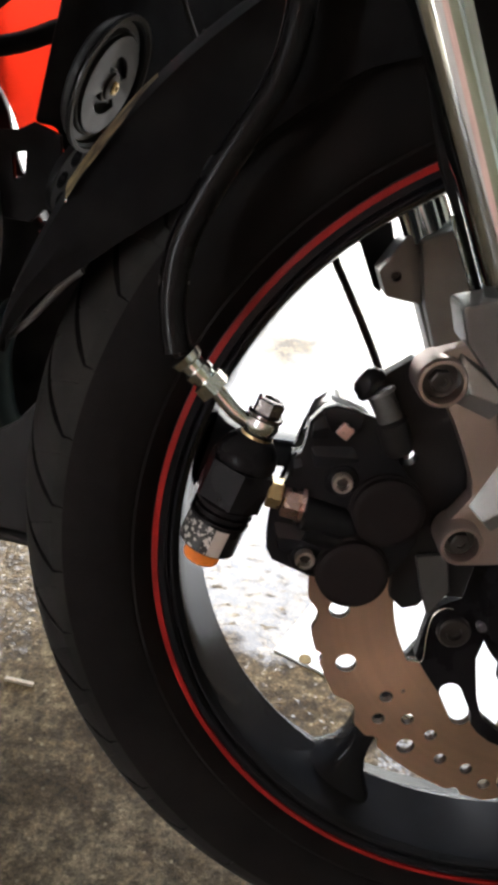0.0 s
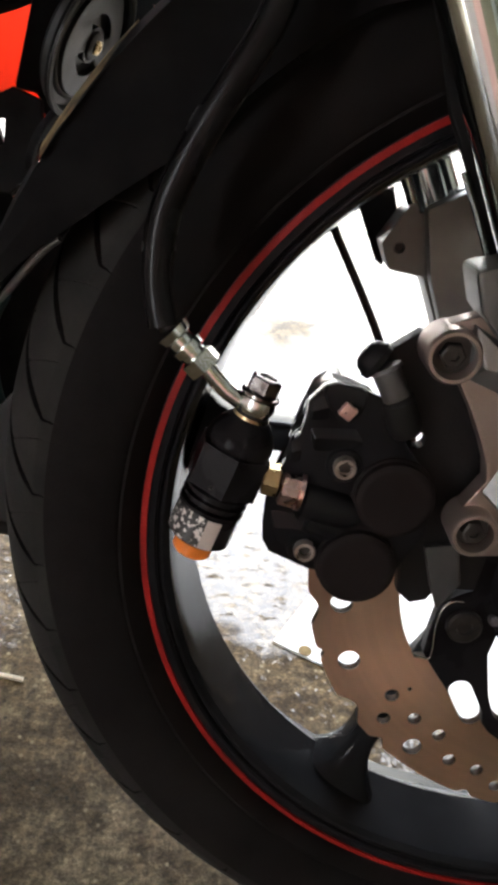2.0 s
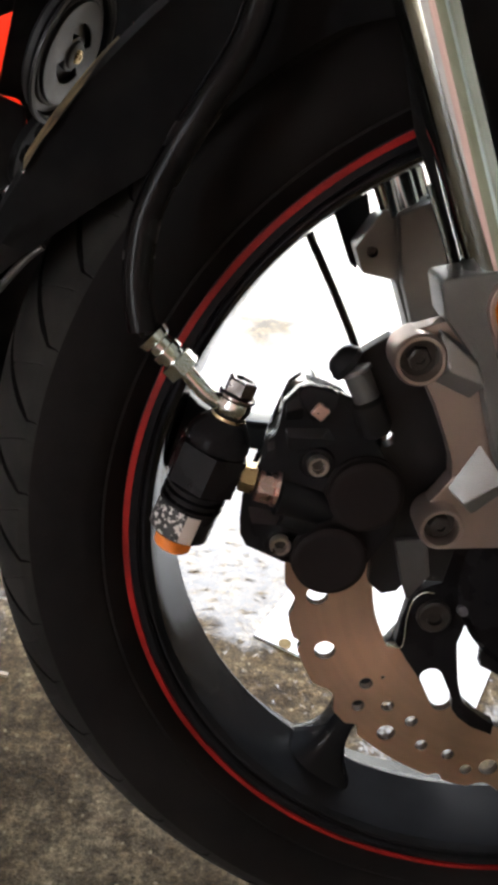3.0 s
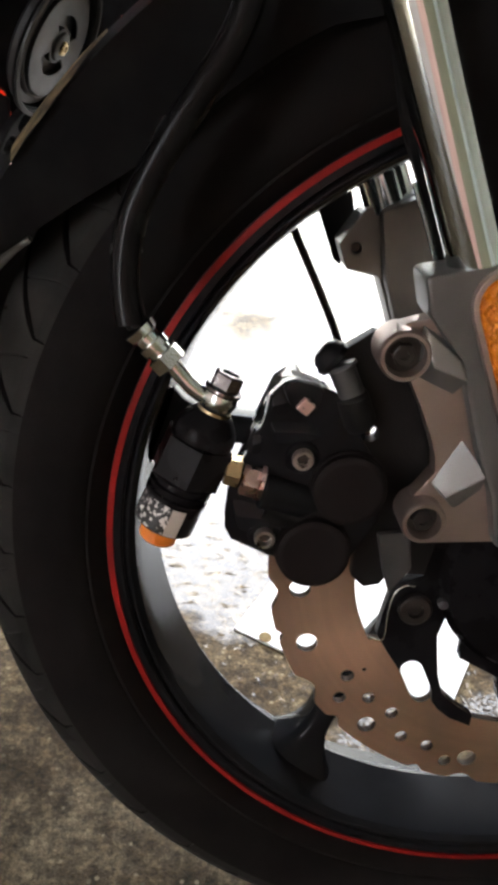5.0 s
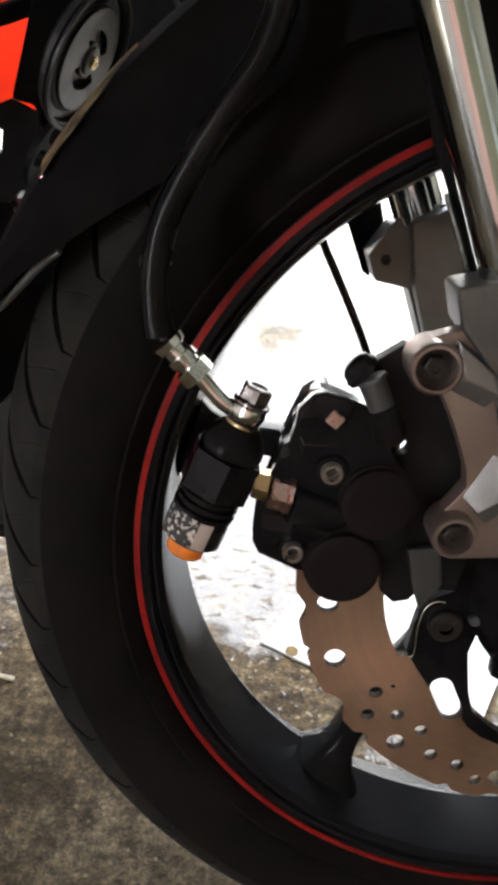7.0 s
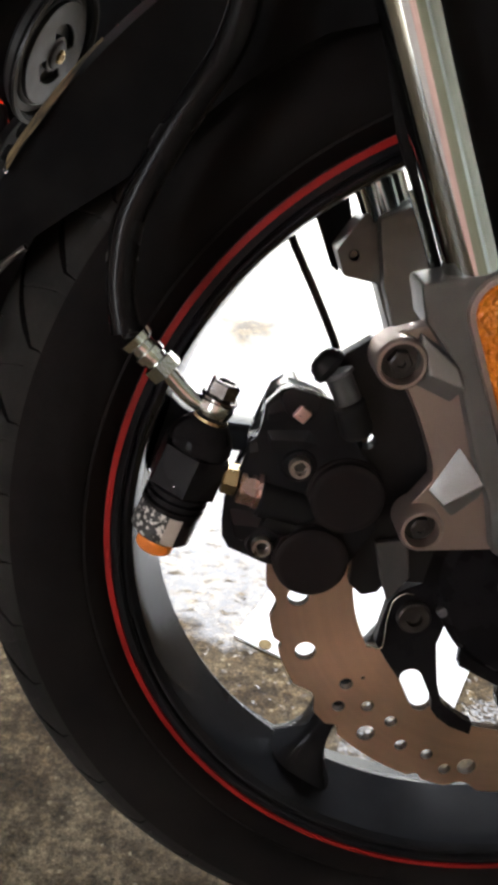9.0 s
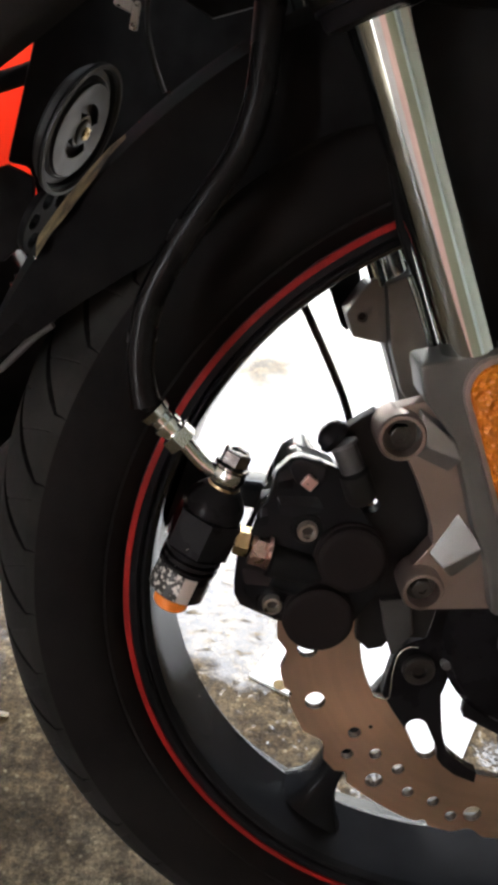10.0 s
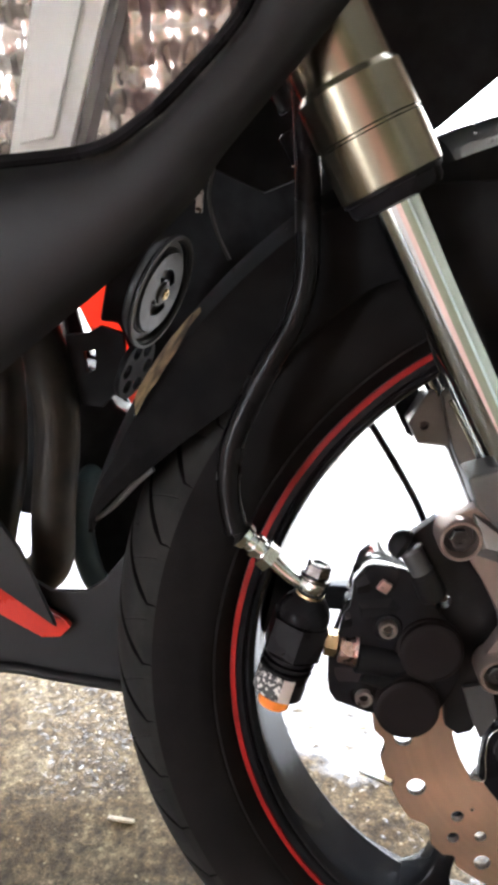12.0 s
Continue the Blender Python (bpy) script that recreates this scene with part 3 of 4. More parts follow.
def disc_mesh():
    outline = []
    for i in range(720):
        a = i / 2
        r = 0.1420
        for mid, deep, wide in ((190.5, 0.0046, 4.2), (201.0, 0.0028, 1.7), (216.2, 0.0058, 4.6), (226.9, 0.0038, 2.2), (251.0, 0.0030, 1.9)):
            off = abs((a - mid + 36) % 72 - 36) / wide
            if off < 1:
                r -= deep * (0.5 + 0.5 * math.cos(math.pi * off)) ** 0.7
        outline.append((r * math.cos(radians(a)), CZ + r * math.sin(radians(a))))
    holes = []
    pattern = ((189.8, 0.1263, 0.0055), (204.8, 0.1288, 0.0056), (218.3, 0.1184, 0.0037), (222.8, 0.1296, 0.0036), (227.6, 0.1178, 0.0036), (233.5, 0.1308, 0.0051),
               (235.9, 0.1165, 0.0036), (242.9, 0.1260, 0.0036), (250.4, 0.1250, 0.0036), (256.7, 0.1310, 0.0036), (219.1, 0.1090, 0.0011))
    for k in range(5):
        for a, r, hr in pattern:
            a = radians(a + 72 * k)
            holes.append((r * math.cos(a), CZ + r * math.sin(a), hr))
    inner = []
    for a in range(0, 360, 2):
        near = abs((a - 227) % 72 - 36)
        r = 0.0987 - 0.0055 * max(0, min(1, (near - 19) / 2))
        inner.append((r * math.cos(radians(a)), CZ + r * math.sin(radians(a))))
    slots = []
    for k in range(5):
        t = radians(72 * k)
        ends = [(x * math.cos(t) - z * math.sin(t), CZ + x * math.sin(t) + z * math.cos(t)) for x, z in ((-0.0595, -0.0676), (-0.0515, -0.0824))]
        w = math.degrees(math.atan2(ends[1][1] - ends[0][1], ends[1][0] - ends[0][0]))
        slots.append(arc(*ends[0], 0.0058, w + 90, w + 270, 8) + arc(*ends[1], 0.0058, w - 90, w + 90, 8))
    flat, edges = [], []
    for lp in [outline, inner] + slots + [[(x + r * math.cos(radians(b)), z + r * math.sin(radians(b))) for b in range(0, 360, 20)] for x, z, r in holes]:
        first = len(flat)
        flat += [Vector(q) for q in lp]
        edges += [(first + i, first + (i + 1) % len(lp)) for i in range(len(lp))]
    points, _, tris, *_ = delaunay_2d_cdt(flat, edges, [], 1, 1e-7)

    def within(q, lp):
        odd = False
        for (ax, az), (bx, bz) in zip(lp, lp[1:] + lp[:1]):
            if (az > q.y) != (bz > q.y) and q.x < ax + (q.y - az) / (bz - az) * (bx - ax):
                odd = not odd
        return odd

    def solid(tri):
        q = (points[tri[0]] + points[tri[1]] + points[tri[2]]) / 3
        if any(math.hypot(q.x - x, q.y - z) < r for x, z, r in holes) or within(q, inner):
            return False
        return within(q, outline) and not any(within(q, lp) for lp in slots)

    tris = [tri for tri in tris if solid(tri)]
    bm = bmesh.new()
    vs = [bm.verts.new((q.x, DISC_Y - 0.0022, q.y)) for q in points]
    for tri in tris:
        bm.faces.new([vs[i] for i in tri])
    ret = bmesh.ops.extrude_face_region(bm, geom=list(bm.faces))
    bmesh.ops.translate(bm, vec=(0, 0.0044, 0), verts=[v for v in ret["geom"] if isinstance(v, bmesh.types.BMVert)])
    bm.normal_update()
    for f in bm.faces:
        f.material_index = 0 if abs(f.normal.y) > 0.5 else 1
    return bm


part("brake_disc", disc_mesh(), DISC_STEEL, front_wheel, "drilled wavy brake disc of brownish worn steel").data.materials.append(RUST_EDGE)
for k in range(5):
    turn = 72 * k

    def spun(pts):
        c, s = math.cos(radians(turn)), math.sin(radians(turn))
        return [(x * c - z * s, CZ + x * s + z * c) for x, z in pts]

    arm = ([(-0.030, 0.032), (-0.062, 0.020), (-0.0655, -0.0050), (-0.0714, -0.0078), (-0.0770, -0.0116), (-0.0808, -0.0184), (-0.0825, -0.0305), (-0.0835, -0.0412),
            (-0.0758, -0.0525), (-0.0691, -0.0615)] + arc(-0.0618, -0.0623, 0.0060, 208, 28, 10) +
           [(-0.0487, -0.0744), (-0.0475, -0.0815), (-0.0435, -0.0865), (-0.0360, -0.0920), (-0.0240, -0.0965), (-0.0240, -0.0895), (-0.0308, -0.0859), (-0.0400, -0.0788), (-0.0435, -0.0752),
            (-0.0474, -0.0642), (-0.0504, -0.0496), (-0.0522, -0.0400), (-0.0500, -0.028), (-0.030, -0.020)])
    part("carrier_arm", prism(spun(arm), -0.066, -0.060, 0.0012), BLACK_PAINT, front_wheel)
    bx, bz = spun([(-0.0671, -0.0237)])[0]
    part("carrier_bolt", turned([(0, 0.0085), (0.003, 0.0085), (0.004, 0.0075), (0.004, 0.004), (0.002, 0.0035)], (bx, -0.066, bz), (0, -1, 0), 24), DARK_STEEL, front_wheel)
    # added wire that draws the highlight on the arm's bevelled edge
    ends = [(x, -0.0668, z) for x, z in spun([(-0.0882, -0.0423), (-0.0810, -0.0440), (-0.0795, -0.0400), (-0.0800, -0.0273), (-0.0784, -0.0160), (-0.0739, -0.0113), (-0.0690, -0.0112)])]
    part("arm_highlight", tube(ends, 0.00042, 8, 6), ZINC, front_wheel, "thin bright wire standing in for the arm's edge highlight")
    sx, sz = spun([(-0.0535, -0.0190)])[0]
    part("carrier_stub", turned([(0, 0.0028), (0.004, 0.0028), (0.0046, 0.002)], (sx, -0.0655, sz), (0, -1, 0), 12), PALE_ALLOY, front_wheel, "small pale rivet")
part("hub_cover", lathe([(0.0, -0.074), (0.030, -0.074), (0.054, -0.071), (0.058, -0.066), (0.056, -0.050), (0.0, -0.050)], 64), BLACK_PAINT, front_wheel)

# front mudguard
def mudguard_mesh():
    bm = bmesh.new()
    rings = []
    n = 60
    for i in range(n + 1):
        a = 20 + (165 - 20) * i / n
        skirt = 0.272 + 0.026 * min(1, max(0, (a - 138) / 15)) ** 1.3
        half = 0.062 * (1 if a < 153 else max(0.02, (165 - a) / 12) ** 0.8)
        ring = []
        for k in range(17):
            u = -1 + 2 * k / 16
            y = half * math.copysign(min(1, abs(u) * 1.45), u)
            down = max(0, (abs(u) - 0.62) / 0.38)
            r = 0.3235 - 0.010 * (y / 0.062) ** 2 - 0.012 * min(1, max(0, (122 - a) / 10)) * (abs(y) / 0.062) ** 5 - (0.3135 - skirt) * down * (1 if a < 153 else max(0, (165 - a) / 12))
            t = radians(a)
            ring.append(bm.verts.new((r * math.cos(t), y * (1 - 0.06 * down), CZ + r * math.sin(t))))
        rings.append(ring)
    for p, q in zip(rings, rings[1:]):
        for k in range(16):
            f = bm.faces.new((p[k], p[k + 1], q[k + 1], q[k]))
            f.material_index = 1 if p[k].co.x > -0.10 and 3 <= k <= 12 else 0
    bmesh.ops.recalc_face_normals(bm, faces=bm.faces)
    bmesh.ops.solidify(bm, geom=list(bm.faces), thickness=0.0025)
    return bm


part("front_mudguard", mudguard_mesh(), FENDER_PLASTIC, bike, "matt black plastic front mudguard with drops on it").data.materials.append(WET_BLACK)


def mud_mesh():
    """A film on the guard's crown that thins out upwards."""
    bm = bmesh.new()
    rings = []
    for i in range(41):
        a = 136 + 11.2 * i / 40
        w = min(1, (a - 135) / 6)
        ring = []
        for k in range(7):
            y = -0.0415 - 0.019 * w + (0.004 + 0.040 * w) * k / 6 + 0.0015 * math.sin(a * 1.7 + k)
            r = 0.3243 - 0.010 * (y / 0.062) ** 2
            ring.append(bm.verts.new((r * math.cos(radians(a)), y, CZ + r * math.sin(radians(a)))))
        rings.append(ring)
    for p, q in zip(rings, rings[1:]):
        for k in range(6):
            bm.faces.new((p[k], p[k + 1], q[k + 1], q[k]))
    return bm


part("mud_film", mud_mesh(), MUD, bpy.data.objects["front_mudguard"], "film of dried brown mud")


def drops_mesh():
    rng = random.Random(4)
    many = []
    for i in range(46):
        a = radians(rng.uniform(70, 158))
        y = rng.uniform(-0.0612, -0.03) if i % 3 else -0.0585
        r = 0.3238 - 0.010 * (y / 0.062) ** 2 if i % 3 else rng.uniform(0.285, 0.31)
        b = bmesh.new()
        bmesh.ops.create_uvsphere(b, u_segments=8, v_segments=6, radius=rng.uniform(0.0005, 0.0011), matrix=Matrix.Translation((r * math.cos(a), y, CZ + r * math.sin(a))))
        many.append(b)
    return joined(*many)


tagged(part("water_drops", drops_mesh(), DROP, bpy.data.objects["front_mudguard"], "scattered small water drops"), kind="stuff")
# grey tube that paints the light along the tail's end lip
part("guard_edge_light", tube([(-0.258, -0.0565, 0.4355), (-0.268, -0.051, 0.4275), (-0.290, -0.026, 0.404), (-0.3125, 0.009, 0.3825)], lambda u: 0.0008 + 0.0011 * math.sin(math.pi * (0.15 + 0.8 * u)), 12), CAST_GREY, bpy.data.objects["front_mudguard"], "grey edge painting the light on the tail's lip")

part("guard_stay", prism([(-0.150, 0.575), (-0.129, 0.538), (-0.121, 0.516), (-0.114, 0.493), (-0.104, 0.473), (-0.090, 0.441), (-0.03, 0.41), (0.06, 0.45), (0.06, 0.575)], -0.083, -0.078, 0.0012), FENDER_PLASTIC, bpy.data.objects["front_mudguard"])

part("stay_rod", tube([(-0.1065, -0.084, 0.475), (-0.098, -0.084, 0.458), (-0.0905, -0.084, 0.441)], 0.0014, 10), CHROME, bpy.data.objects["front_mudguard"], "thin bright rod")

# fork, near leg
part("fork_inner_tube", turned([(0, 0.0112), (0.17, 0.0112)], on_fork(0.145, dx=0.0006), UP_FORK, 48), CHROME, bike, "polished chrome fork tube")
part("fork_outer_tube", turned([(0, 0.0226), (0.001, 0.0238), (0.0228, 0.0238), (0.0234, 0.0230), (0.0244, 0.0230), (0.025, 0.0238), (0.0445, 0.0238), (0.0475, 0.0213), (0.2, 0.0213)],
                               on_fork(0.306, dx=0.0022), UP_FORK, 64), CHAMPAGNE, bike, "champagne coloured alloy fork tube")
part("dust_seal", turned([(0, 0.014), (0.001, 0.0200), (0.0030, 0.0212), (0.0068, 0.0216), (0.0072, 0.0228), (0.0088, 0.0228)], on_fork(0.2975, dx=0.0020), UP_FORK, 48), BLACK_PAINT, bike, "black rubber dust seal")

# near fork foot: grey cast clamp with two caliper lugs
foot = [(-0.103, 0.4445), (-0.071, 0.453), (-0.040, 0.445), (-0.012, 0.380), (0.010, 0.330), (0.012, 0.290), (-0.005, 0.270), (-0.024, 0.275), (-0.033, 0.310), (-0.044, 0.331), (-0.0535, 0.3345), (-0.0600, 0.358), (-0.0690, 0.3755), (-0.0763, 0.3945), (-0.0836, 0.4138), (-0.0985, 0.430)]
fork_foot = part("fork_foot", prism(foot, FORK_Y - 0.012, FORK_Y + 0.014, 0.0022, 2), CAST_GREY, bike, "grey cast alloy fork foot")
lug_plate = [(-0.1135, 0.418), (-0.107, 0.424), (-0.090, 0.430), (-0.060, 0.420), (-0.046, 0.333), (-0.0835, 0.3293), (-0.0895, 0.3325), (-0.0936, 0.3395), (-0.0932, 0.347), (-0.0870, 0.3560), (-0.0828, 0.363), (-0.0839, 0.370), (-0.0872, 0.378), (-0.0932, 0.3905), (-0.100, 0.402), (-0.1135, 0.408)]
part("caliper_lug_plate", prism(lug_plate, FORK_Y - 0.004, FORK_Y + 0.006, 0.001), PINK_LIT_ALLOY, fork_foot)
part("axle_clamp", turned([(0, 0.0125), (0.004, 0.0125), (0.0045, 0.012), (0.0045, 0.0108), (0.001, 0.0105)], (-0.032, FORK_Y - 0.004, 0.3165), (0, -1, 0), 40), PINK_LIT_ALLOY, fork_foot)


def wedge(front, back):
    """A cast rib: the hull of its front corners and their roots."""
    bm = bmesh.new()
    for p in front + back:
        bm.verts.new(p)
    bmesh.ops.convex_hull(bm, input=list(bm.verts))
    bmesh.ops.bevel(bm, geom=[e for e in bm.edges if e.calc_face_angle(0) > radians(20)], offset=0.0008, segments=2, affect="EDGES", profile=0.5)
    return bm


part("upper_rib", wedge([(-0.0985, -0.1085, 0.425), (-0.0836, -0.112, 0.4138), (-0.0798, -0.113, 0.4062), (-0.0936, -0.112, 0.4105)], [(-0.0984, -0.1030, 0.404), (-0.0816, -0.1030, 0.3973), (-0.0985, -0.100, 0.425), (-0.078, -0.100, 0.4135)]), RIB_GREY, fork_foot)
part("lower_rib", wedge([(-0.0626, -0.1105, 0.366), (-0.0773, -0.1075, 0.3535)], [(-0.0746, -0.1030, 0.3799), (-0.0844, -0.1030, 0.359), (-0.0612, -0.1030, 0.3570), (-0.0715, -0.1030, 0.3465)]), RIB_GREY, fork_foot)
for lx, lz, lr in ((-0.1052, 0.4137, 0.0104), (-0.0853, 0.3431, 0.0096)):
    part("caliper_lug", turned([(0, lr), (0.0165, lr), (0.018, lr - 0.001), (0.018, lr - 0.0022), (0.010, lr - 0.0026), (0.010, 0.0001)], (lx, FORK_Y + 0.006, lz), (0, -1, 0), 40), PINK_LIT_ALLOY, fork_foot)
    # dark disc painting the shade at the bottom of the lug
    part("lug_recess_shade", turned([(0, lr - 0.0027), (0.0012, lr - 0.0027)], (lx, FORK_Y - 0.0045, lz), (0, -1, 0), 32), DARK_STEEL, fork_foot)
    part("mounting_bolt", turned([(0, 0.0048), (0.004, 0.0048), (0.0045, 0.004), (0.0045, 0.002), (0.003, 0.002)], (lx, FORK_Y - 0.0055, lz), (0, -1, 0), 6), DARK_STEEL, fork_foot)


def slot_outline(a, b, r):
    """A round-ended slot from a to b in x and z."""
    t = math.degrees(math.atan2(b[1] - a[1], b[0] - a[0]))
    return arc(a[0], a[1], r, t + 90, t + 270, 10) + arc(b[0], b[1], r, t - 90, t + 90, 10)


part("reflector_frame", prism(slot_outline((-0.0705, 0.4375), (-0.0485, 0.389), 0.0142), FORK_Y - 0.0155, FORK_Y - 0.010, 0.0012), PINK_LIT_ALLOY, fork_foot)
part("reflector", prism(slot_outline((-0.0705, 0.4375), (-0.0485, 0.389), 0.0118), FORK_Y - 0.0175, FORK_Y - 0.012, 0.0012), AMBER_LENS, fork_foot, "amber reflector")

# brake caliper
CAL = [(-0.1677, 0.3334), (-0.1674, 0.3452), (-0.1613, 0.3615), (-0.1593, 0.3703), (-0.1560, 0.3740), (-0.1546, 0.3811), (-0.1540, 0.3879), (-0.1484, 0.3946), (-0.1442, 0.3967), (-0.1344, 0.3945), (-0.127, 0.392), (-0.1195, 0.386),
       (-0.1145, 0.374), (-0.108, 0.365), (-0.1005, 0.352), (-0.1005, 0.334), (-0.112, 0.312), (-0.125, 0.303), (-0.1427, 0.3130), (-0.1472, 0.3137), (-0.1640, 0.3205), (-0.1670, 0.3260)]
CAL_MID = (-0.138, 0.346)


def caliper_face():
    """The caliper's face, drawn in towards its back."""
    bm = prism(CAL, -0.0955, -0.0815, 0.0009, 2)
    for v in bm.verts:
        if v.co.y > -0.0885:
            v.co.x, v.co.z = CAL_MID[0] + (v.co.x - CAL_MID[0]) * 0.935, CAL_MID[1] + (v.co.z - CAL_MID[1]) * 0.94
    return bm


caliper = part("brake_caliper", caliper_face(), CALIPER_PAINT, bike, "wet black two-piston brake caliper")
part("caliper_body", prism([(CAL_MID[0] + (x - CAL_MID[0]) * 0.90, CAL_MID[1] + (z - CAL_MID[1]) * 0.90) for x, z in CAL], -0.0815, -0.066, 0.002, 2), CALIPER_PAINT, caliper)
part("caliper_inner_half", prism([(-0.160, 0.335), (-0.152, 0.362), (-0.147, 0.376), (-0.137, 0.384), (-0.126, 0.372), (-0.122, 0.340), (-0.124, 0.305), (-0.138, 0.301), (-0.155, 0.311)], -0.048, -0.024, 0.004, 3), CALIPER_PAINT, caliper)
part("caliper_bridge", prism([(-0.160, 0.332), (-0.146, 0.310), (-0.142, 0.326), (-0.144, 0.350), (-0.134, 0.378), (-0.150, 0.372)], -0.0695, -0.0485, 0.002), CALIPER_PAINT, caliper)
for cx, cz, cr in ((-0.1162, 0.3508, 0.0157), (-0.1278, 0.3192, 0.0161)):
    part("piston_housing", turned([(0, cr + 0.0008), (0.003, cr + 0.0008), (0.0036, cr), (0.0072, cr), (0.0082, cr - 0.0012), (0.0084, cr - 0.003)], (cx, -0.0945, cz), (0, -1, 0), 64), PISTON_CAP, caliper, "dull brown-black piston cap")
for cx, cz in ((-0.1373, 0.3622), (-0.1494, 0.3238)):
    part("bolt_boss", turned([(0, 0.0078), (0.0015, 0.0074), (0.0022, 0.0066)], (cx, -0.0945, cz), (0, -1, 0), 28), CALIPER_PAINT, caliper)
    part("caliper_bolt", turned([(0, 0.0046), (0.0034, 0.0046), (0.0042, 0.0041), (0.0042, 0.0029), (0.0008, 0.0028)], (cx, -0.0960, cz), (0, -1, 0), 28), STEEL, caliper, "bright steel socket bolt")
    # dark disc painting the shade inside the socket
    part("bolt_socket_shade", turned([(0, 0.0027), (0.0002, 0.0027)], (cx, -0.0972, cz), (0, -1, 0), 6), DARK_STEEL, caliper)
part("bracket_plate", prism([(-0.130, 0.4035), (-0.1125, 0.4165), (-0.085, 0.405), (-0.066, 0.345), (-0.072, 0.303), (-0.0885, 0.303), (-0.0925, 0.2965), (-0.0995, 0.2945), (-0.106, 0.300), (-0.112, 0.385)], -0.086, -0.078, 0.002, holes=[(-0.1078, 0.3713, 0.0034)]), BRACKET_BLACK, caliper, "flat black caliper bracket")
# slide pin: rubber boot, pale washer, grey pin running into its sleeve
PIN = Vector((0.46, -0.14, -0.875)).normalized()
PIN_TOP = Vector((-0.1262, -0.0930, 0.4026))
part("slide_pin", turned([(0, 0.0056), (0.012, 0.0054), (0.0125, 0.003)], PIN_TOP + PIN * 0.001, PIN, 28), LAMP_GREY, caliper, "dull grey slide pin")
part("pin_washer", turned([(0, 0.0060), (0.0003, 0.0067), (0.0017, 0.0069), (0.0021, 0.0060)], PIN_TOP - PIN * 0.001, PIN, 32), PALE_ALLOY, caliper, "pale steel washer")
part("pin_sleeve", turned([(0, 0.0055), (0.001, 0.0068), (0.013, 0.0072), (0.016, 0.006)], PIN_TOP + PIN * 0.0125, (0.38, 0.1, -0.90), 28), BRACKET_BLACK, caliper)
part("pin_boot", turned([(0, 0.0066), (0.0006, 0.0078), (0.0030, 0.0082), (0.0042, 0.0072), (0.0062, 0.0066), (0.0080, 0.0045), (0.0086, 0.002)], PIN_TOP - PIN * 0.0014 + Vector((-0.0012, 0.001, 0.0)), Vector((-0.80, 0.10, 0.55)), 32), CALIPER_PAINT, caliper, "black rubber boot")
# grey plate added to paint the lit face of the black bracket
part("bracket_lit_face", prism([(-0.0985, 0.3250), (-0.0840, 0.3275), (-0.0800, 0.308), (-0.0885, 0.2945), (-0.0930, 0.306)], -0.0905, -0.0865, 0.0012), LAMP_GREY, caliper, "dark grey plate standing in for the bracket's lit face")
part("spring_clip", prism([(-0.129, 0.394), (-0.134, 0.399), (-0.1350, 0.4045), (-0.131, 0.4075), (-0.126, 0.405)], -0.083, -0.077, 0.002), BRACKET_BLACK, caliper)
part("inlet_boss", joined(turned([(0, 0.0070), (0.001, 0.0082), (0.020, 0.0082), (0.026, 0.0055)], (-0.1535, -0.0945, 0.3455), (1, 0.08, -0.22), 28), turned([(0, 0.0060), (0.026, 0.0052), (0.030, 0.003)], (-0.150, -0.0945, 0.3375), (1, 0.05, -0.42), 20)), CALIPER_PAINT, caliper)
part("upper_boss", prism([(-0.1490, 0.3930), (-0.1478, 0.3958), (-0.1443, 0.3975), (-0.1349, 0.3955), (-0.1322, 0.3940), (-0.1322, 0.3895), (-0.1345, 0.3845), (-0.1385, 0.3815), (-0.1425, 0.3825), (-0.1465, 0.3875)], -0.1005, -0.0945, 0.0014, 2), CALIPER_PAINT, caliper)
part("bleed_plug", block((0.0058, 0.006, 0.0058), pose(-0.1395, -0.1005, 0.3872, 0, 35, 0), 0.0007), PINK_LIT_STEEL, caliper, "small square plug with the wall's pink reflection painted in")


def hull(points, bevel=0.0007):
    """A cast lump: the rounded hull of its corners."""
    bm = bmesh.new()
    for p in points:
        bm.verts.new(p)
    bmesh.ops.convex_hull(bm, input=list(bm.verts))
    bmesh.ops.bevel(bm, geom=[e for e in bm.edges if e.calc_face_angle(0) > radians(15)], offset=bevel, segments=2, affect="EDGES", profile=0.5)
    return bm


part("upper_step", hull([(-0.1532, -0.0950, 0.3885), (-0.1478, -0.0950, 0.3925), (-0.1525, -0.0972, 0.3842), (-0.1458, -0.0974, 0.3866), (-0.1528, -0.0950, 0.3790), (-0.1450, -0.0950, 0.3800)]), CALIPER_PAINT, caliper)
part("bridge_step", hull([(-0.1530, -0.0950, 0.3778), (-0.1340, -0.0950, 0.3790), (-0.1505, -0.0974, 0.3735), (-0.1370, -0.0977, 0.3740), (-0.1500, -0.0950, 0.3660), (-0.1380, -0.0950, 0.3672), (-0.1290, -0.0950, 0.3715)]), CALIPER_PAINT, caliper)
part("side_step", hull([(-0.1595, -0.0950, 0.3705), (-0.1560, -0.0950, 0.3725), (-0.1588, -0.0970, 0.3665), (-0.1548, -0.0970, 0.3680), (-0.1600, -0.0950, 0.3600), (-0.1545, -0.0950, 0.3610)]), CALIPER_PAINT, caliper)
part("lower_web", hull([(-0.1655, -0.0950, 0.3420), (-0.1440, -0.0950, 0.3380), (-0.1630, -0.0972, 0.3330), (-0.1400, -0.0974, 0.3320), (-0.1610, -0.0950, 0.3240), (-0.1400, -0.0950, 0.3180)]), CALIPER_PAINT, caliper)
